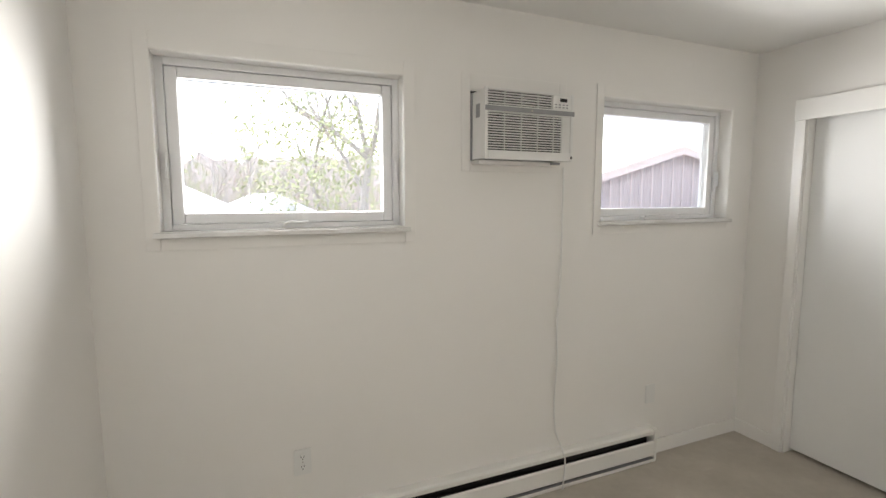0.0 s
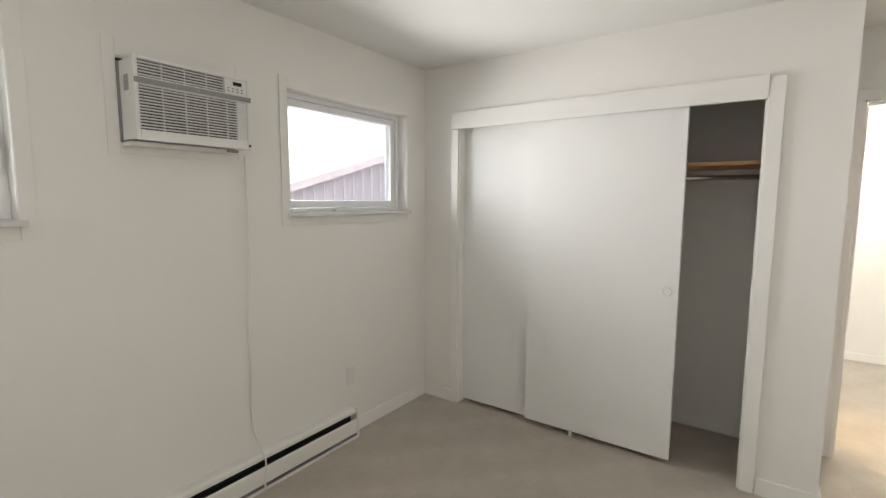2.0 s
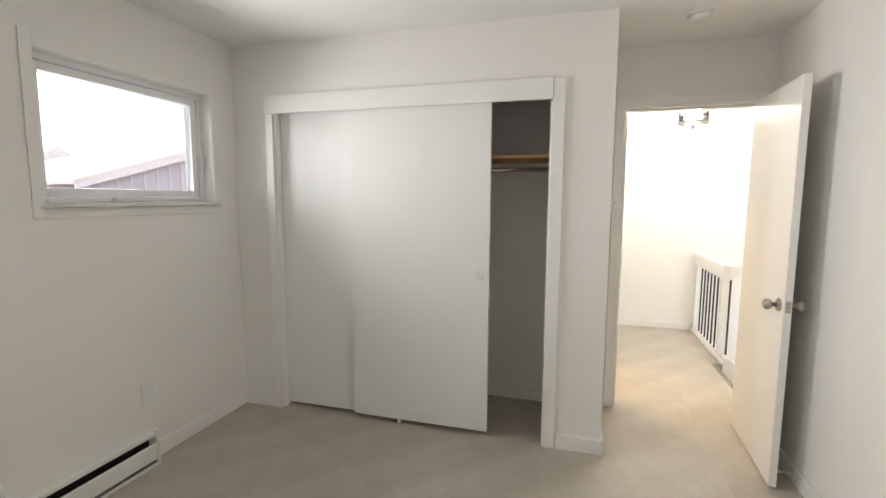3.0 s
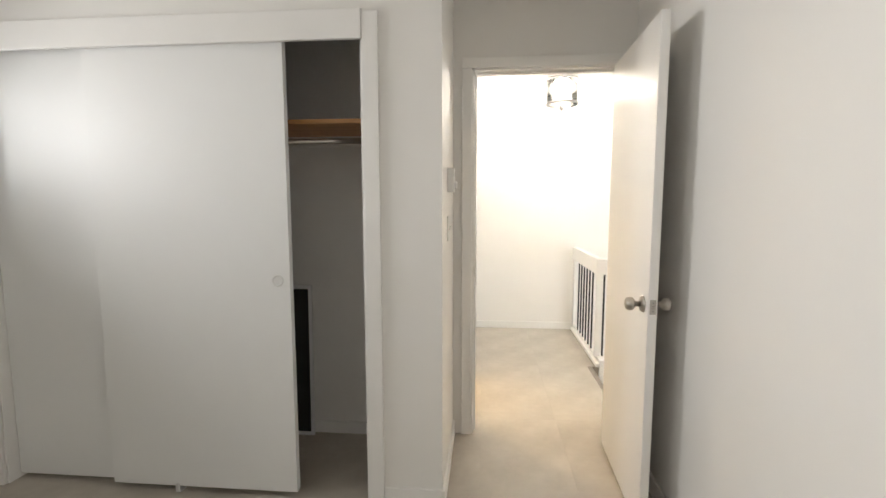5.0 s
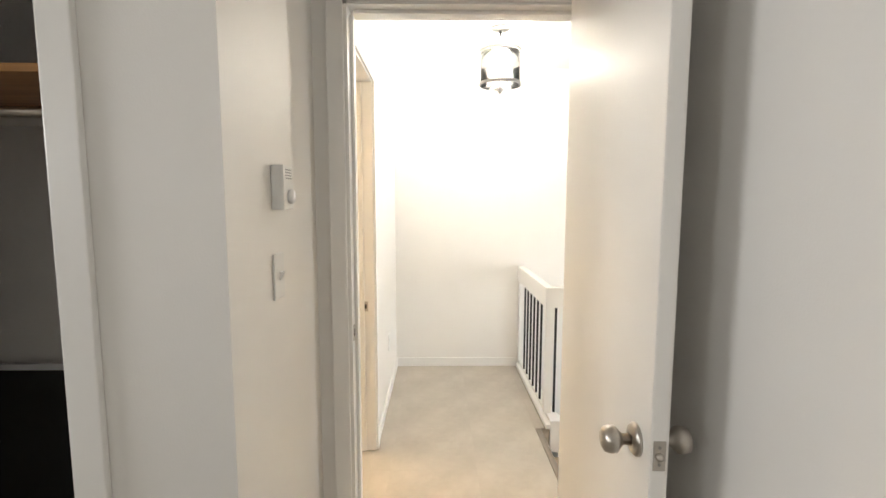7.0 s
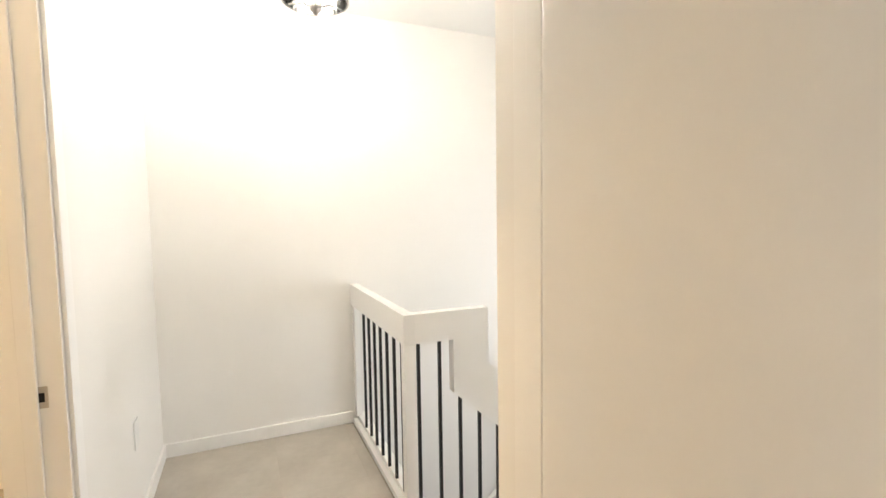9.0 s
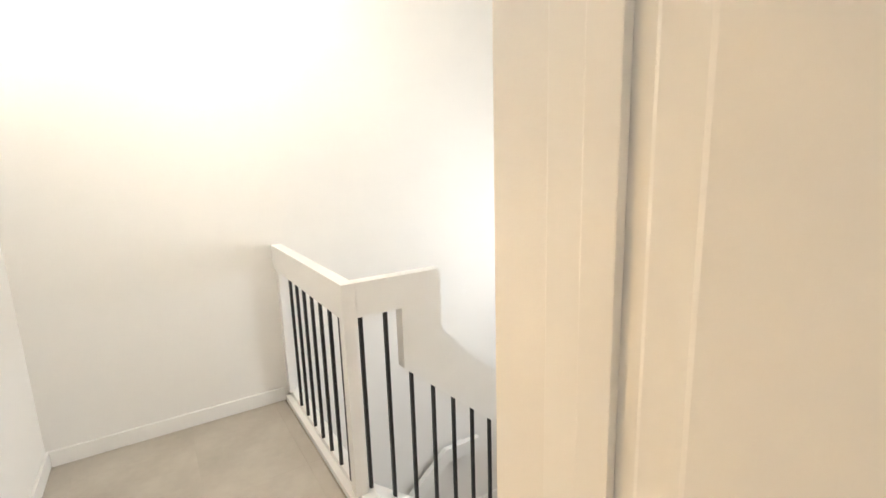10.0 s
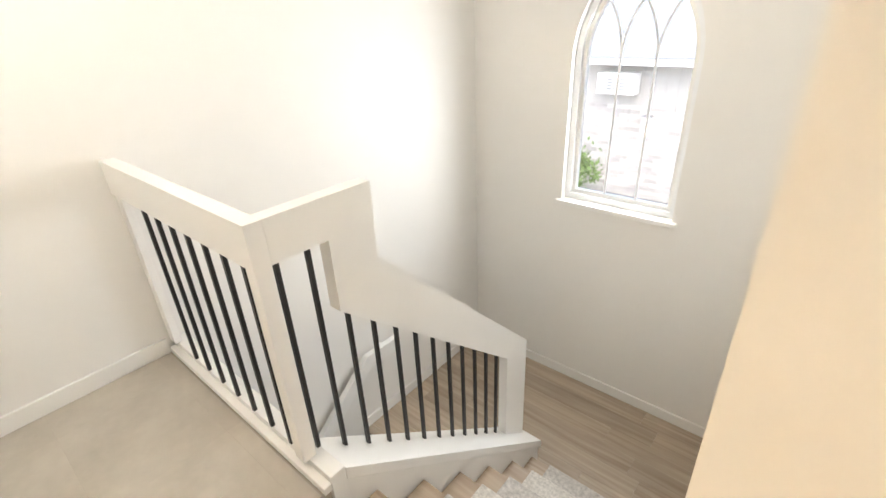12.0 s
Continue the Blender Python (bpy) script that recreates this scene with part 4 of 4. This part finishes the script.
tree((2.4, 19.0, GZ - 0.12), 13.0, -0.22, 3, 1800, "leaning old tree with sparse spring leaves")
tree((1.0, 24.0, GZ - 0.12), 11.0, 0.05, 11, 2200, "tree with pale new spring leaves")
tree((-3.2, 30.0, GZ - 0.12), 9.5, 0.02, 21, 0, "slender bare tree beyond the yard")
tree((-6.0, 36.0, GZ - 0.12), 9.0, 0.0, 31, 0, "slender bare tree beyond the yard")
tree((-1.2, 38.0, GZ - 0.12), 9.5, 0.0, 41, 500, "bare tree with a few new leaves")
tree((11.5, 34.0, GZ - 0.12), 9.0, 0.0, 51, 900, "tree with sparse spring leaves")

# wooded ridge far behind
ridge = bmesh.new()
row = []
for i in range(121):
    x = -90 + 1.6 * i
    h = 5.2 + 2.2 * noise.noise((x * 0.05, 3, 0)) + 0.9 * noise.noise((x * 0.4, 7, 0)) + 0.5 * noise.noise((x * 1.7, 9, 0))
    row.append((ridge.verts.new((x, 62 + 4 * noise.noise((x * 0.08, 1, 0)), GZ - 0.2)), ridge.verts.new((x, 66, GZ + h * 1.9)), ridge.verts.new((x, 74, GZ - 0.2))))
for a, b in zip(row, row[1:]):
    ridge.faces.new((a[0], b[0], b[1], a[1]))
    ridge.faces.new((a[1], b[1], b[2], a[2]))
tagged(part("backdrop", ridge, FARWOOD), "hazy brown wooded ridge", "woods", kind="structure")


def far_woods(count, seed, mats):
    """Bare stems and thin twiggy crowns along the ridge, past counting."""
    rnd = random.Random(seed)
    for name, mat, share in mats:
        verts, faces = [], []
        for _ in range(int(count * share)):
            x, y = rnd.uniform(-48, 52), rnd.uniform(46, 61)
            h = rnd.uniform(5.0, 8.5) * (1.15 + 0.35 * noise.noise((x * 0.06, 2, 0)))
            for k in range(34):
                u = rnd.random()
                z = GZ - 0.2 + h * (0.25 + 0.75 * u)
                r = 1.5 * math.sin(math.pi * min(1, 0.15 + 0.85 * u))
                p = Vector((x + rnd.gauss(0, r * 0.6), y + rnd.gauss(0, r * 0.5), z))
                d = Vector((rnd.gauss(0, 0.45), rnd.gauss(0, 0.3), 1)).normalized() * rnd.uniform(0.35, 0.9)
                w = Vector((0.035 + 0.05 * rnd.random(), 0, 0))
                n = len(verts)
                verts += [tuple(p - w), tuple(p + w), tuple(p + d)]
                faces.append((n, n + 1, n + 2))
            n = len(verts)
            verts += [(x - 0.13, y, GZ - 0.2), (x + 0.13, y, GZ - 0.2), (x + rnd.gauss(0, 0.4), y, GZ + h * 0.9)]
            faces.append((n, n + 1, n + 2))
        me = bpy.data.meshes.new(name)
        me.from_pydata(verts, [], faces)
        me.materials.append(mat)
        tagged(new(name, me), "bare and budding trees of a far hazy wood", "woods", kind="stuff")


far_woods(420, 17, (("far_trees", BARK, 0.45), ("far_trees", FARWOOD, 0.35), ("far_trees", LEAF, 0.2)))


def gable_house(at, turn, half, depth, eave, top, wall_mat, roof_mat, label, boards=0):
    """A gabled block: front gable towards local -y."""
    h = thing("gabled_house", at, label, "house")
    body = part("wall", prism([(-half, 0), (half, 0), (half, eave), (0, top), (-half, eave)], 1, 0, depth), wall_mat, h)
    k = (top - eave) / half
    for s in (-1, 1):
        part("roof", prism([(0, top + 0.02), (s * (half + 0.4), eave - 0.4 * k + 0.02), (s * (half + 0.4), eave - 0.4 * k + 0.16), (0, top + 0.16)], 1, -0.35, depth + 0.35), roof_mat, h)
        part("rake_board", prism([(0, top - 0.16), (s * (half + 0.38), eave - 0.38 * k - 0.16), (s * (half + 0.38), eave - 0.38 * k + 0.018), (0, top + 0.018)], 1, -0.38, -0.355), SIDETRIM if boards else WHITEROOF, h)
    for i in range(boards):
        x = -half + 0.1 + (2 * half - 0.2) * i / (boards - 1)
        z = top - abs(x) * k - 0.05
        part("batten", box(x - 0.03, x + 0.03, -0.03, -0.001, 0, z), SIDETRIM, body)
    h.matrix_basis = pose(*at, 0, 0, turn)
    return h


gable_house((13.3, 12.0, GZ - 0.1), -15, 4.8, 14.0, 4.75, 6.3, SIDING, TANROOF, "brown board-and-batten house with a tan roof", 22)
low = thing("low_roof", (10.5, 8.6, GZ - 0.1), "flat white roof of a low extension", "roof")
part("block", box(-5, 5, -2.0, 1.6, 0, 3.75), WHITEROOF, low)
part("edge", box(-5.05, 5.05, -2.05, 1.65, 3.751, 4.02, 0.02), WHITEROOF, low)
gable_house((-9.2, 17.0, GZ - 0.1), -12, 5.0, 9.0, 3.2, 5.5, WHITEROOF, WHITEROOF, "white house with a pale roof beyond the yard")
gable_house((-1.7, 25.0, GZ - 0.1), 10, 2.6, 6.0, 3.4, 4.55, WHITEROOF, WHITEROOF, "small white house with a pale roof")

# ---- floor pieces ----
TW = 0.4575
SHIM = 0.0004


def tile_field(x0, x1, y0, y1, ox, oy):
    i0, i1 = math.floor((x0 - ox) / TW), math.ceil((x1 - ox) / TW)
    j0, j1 = math.floor((y0 - oy) / TW), math.ceil((y1 - oy) / TW)
    cache = {}
    for i in range(i0, i1):
        for j in range(j0, j1):
            a, b = max(x0, ox + i * TW), min(x1, ox + (i + 1) * TW)
            c, d = max(y0, oy + j * TW), min(y1, oy + (j + 1) * TW)
            if b - a < 0.01 or d - c < 0.01:
                continue
            key = (round(b - a, 4), round(d - c, 4))
            if key not in cache:
                bm = box(SHIM / 2, key[0] - SHIM / 2, SHIM / 2, key[1] - SHIM / 2, -0.0012, 0.0)
                me = bpy.data.meshes.new("tile")
                bm.to_mesh(me)
                bm.free()
                me.materials.append(TILE)
                cache[key] = me
            t = new("tile", cache[key])
            t.location = (a, c, 0)
            t.parent = floor


tile_field(LEFT, HALLX + 0.08, BACK, 0.0, 0.03, -2.55)
tile_field(HALLX + 0.08, FARX, TOP + 0.012, HALLY, 0.03, -2.55)
tile_field(KX0, FARX, -3.4715, TOP + 0.012, 0.03, -2.55)
tile_field(HALLX + 0.08, FARX, HALLY, -1.0, 0.03, -2.55)

rnd = random.Random(4)


def planks(x0, x1, y0, y1, parent):
    y = y0
    while y < y1 - 0.005:
        x, first = x0, True
        d = min(0.148, y1 - y)
        while x < x1 - 0.01:
            b = min(x1, x + (rnd.uniform(0.3, 1.2) if first else 1.22))
            part("plank", box(x + 0.0006, b - 0.0006, y + 0.0006, y + d - 0.0006, LAND - 0.0055, LAND), PLANK, parent)
            x, first = b, False
        y += 0.148


planks(STUBX, FARX, WINY, Y2 + 0.03, landing)
planks(KX1 + 0.001, FARX, Y2 + 0.03, Y3 + 0.02, landing_wing)

# bricks of the house across the path, in the stretch that the arched window looks at
cache = {}
bricks = 0
for j in range(30):
    z = GZ + 0.02 + j * 0.095
    for i in range(20):
        x = 2.2 + i * 0.30 + (0.15 if j % 2 else 0)
        if z > 0.1 or bricks >= 300 or x > 6.4 or not (x > 2.2):
            continue
        if not cache:
            bm = box(0, 0.288, 0.0, 0.012, 0, 0.083)
            me = bpy.data.meshes.new("brick")
            bm.to_mesh(me)
            bm.free()
            me.materials.append(BRICK)
            cache["b"] = me
        bk = new("brick", cache["b"])
        bk.location = (x, NY + random.Random(i * 77 + j).uniform(-0.006, 0.004), z)
        bk.parent = house_wall
        bk.matrix_parent_inverse = Matrix.Identity(4) @ house_wall.matrix_parent_inverse.inverted() @ ni
        bricks += 1
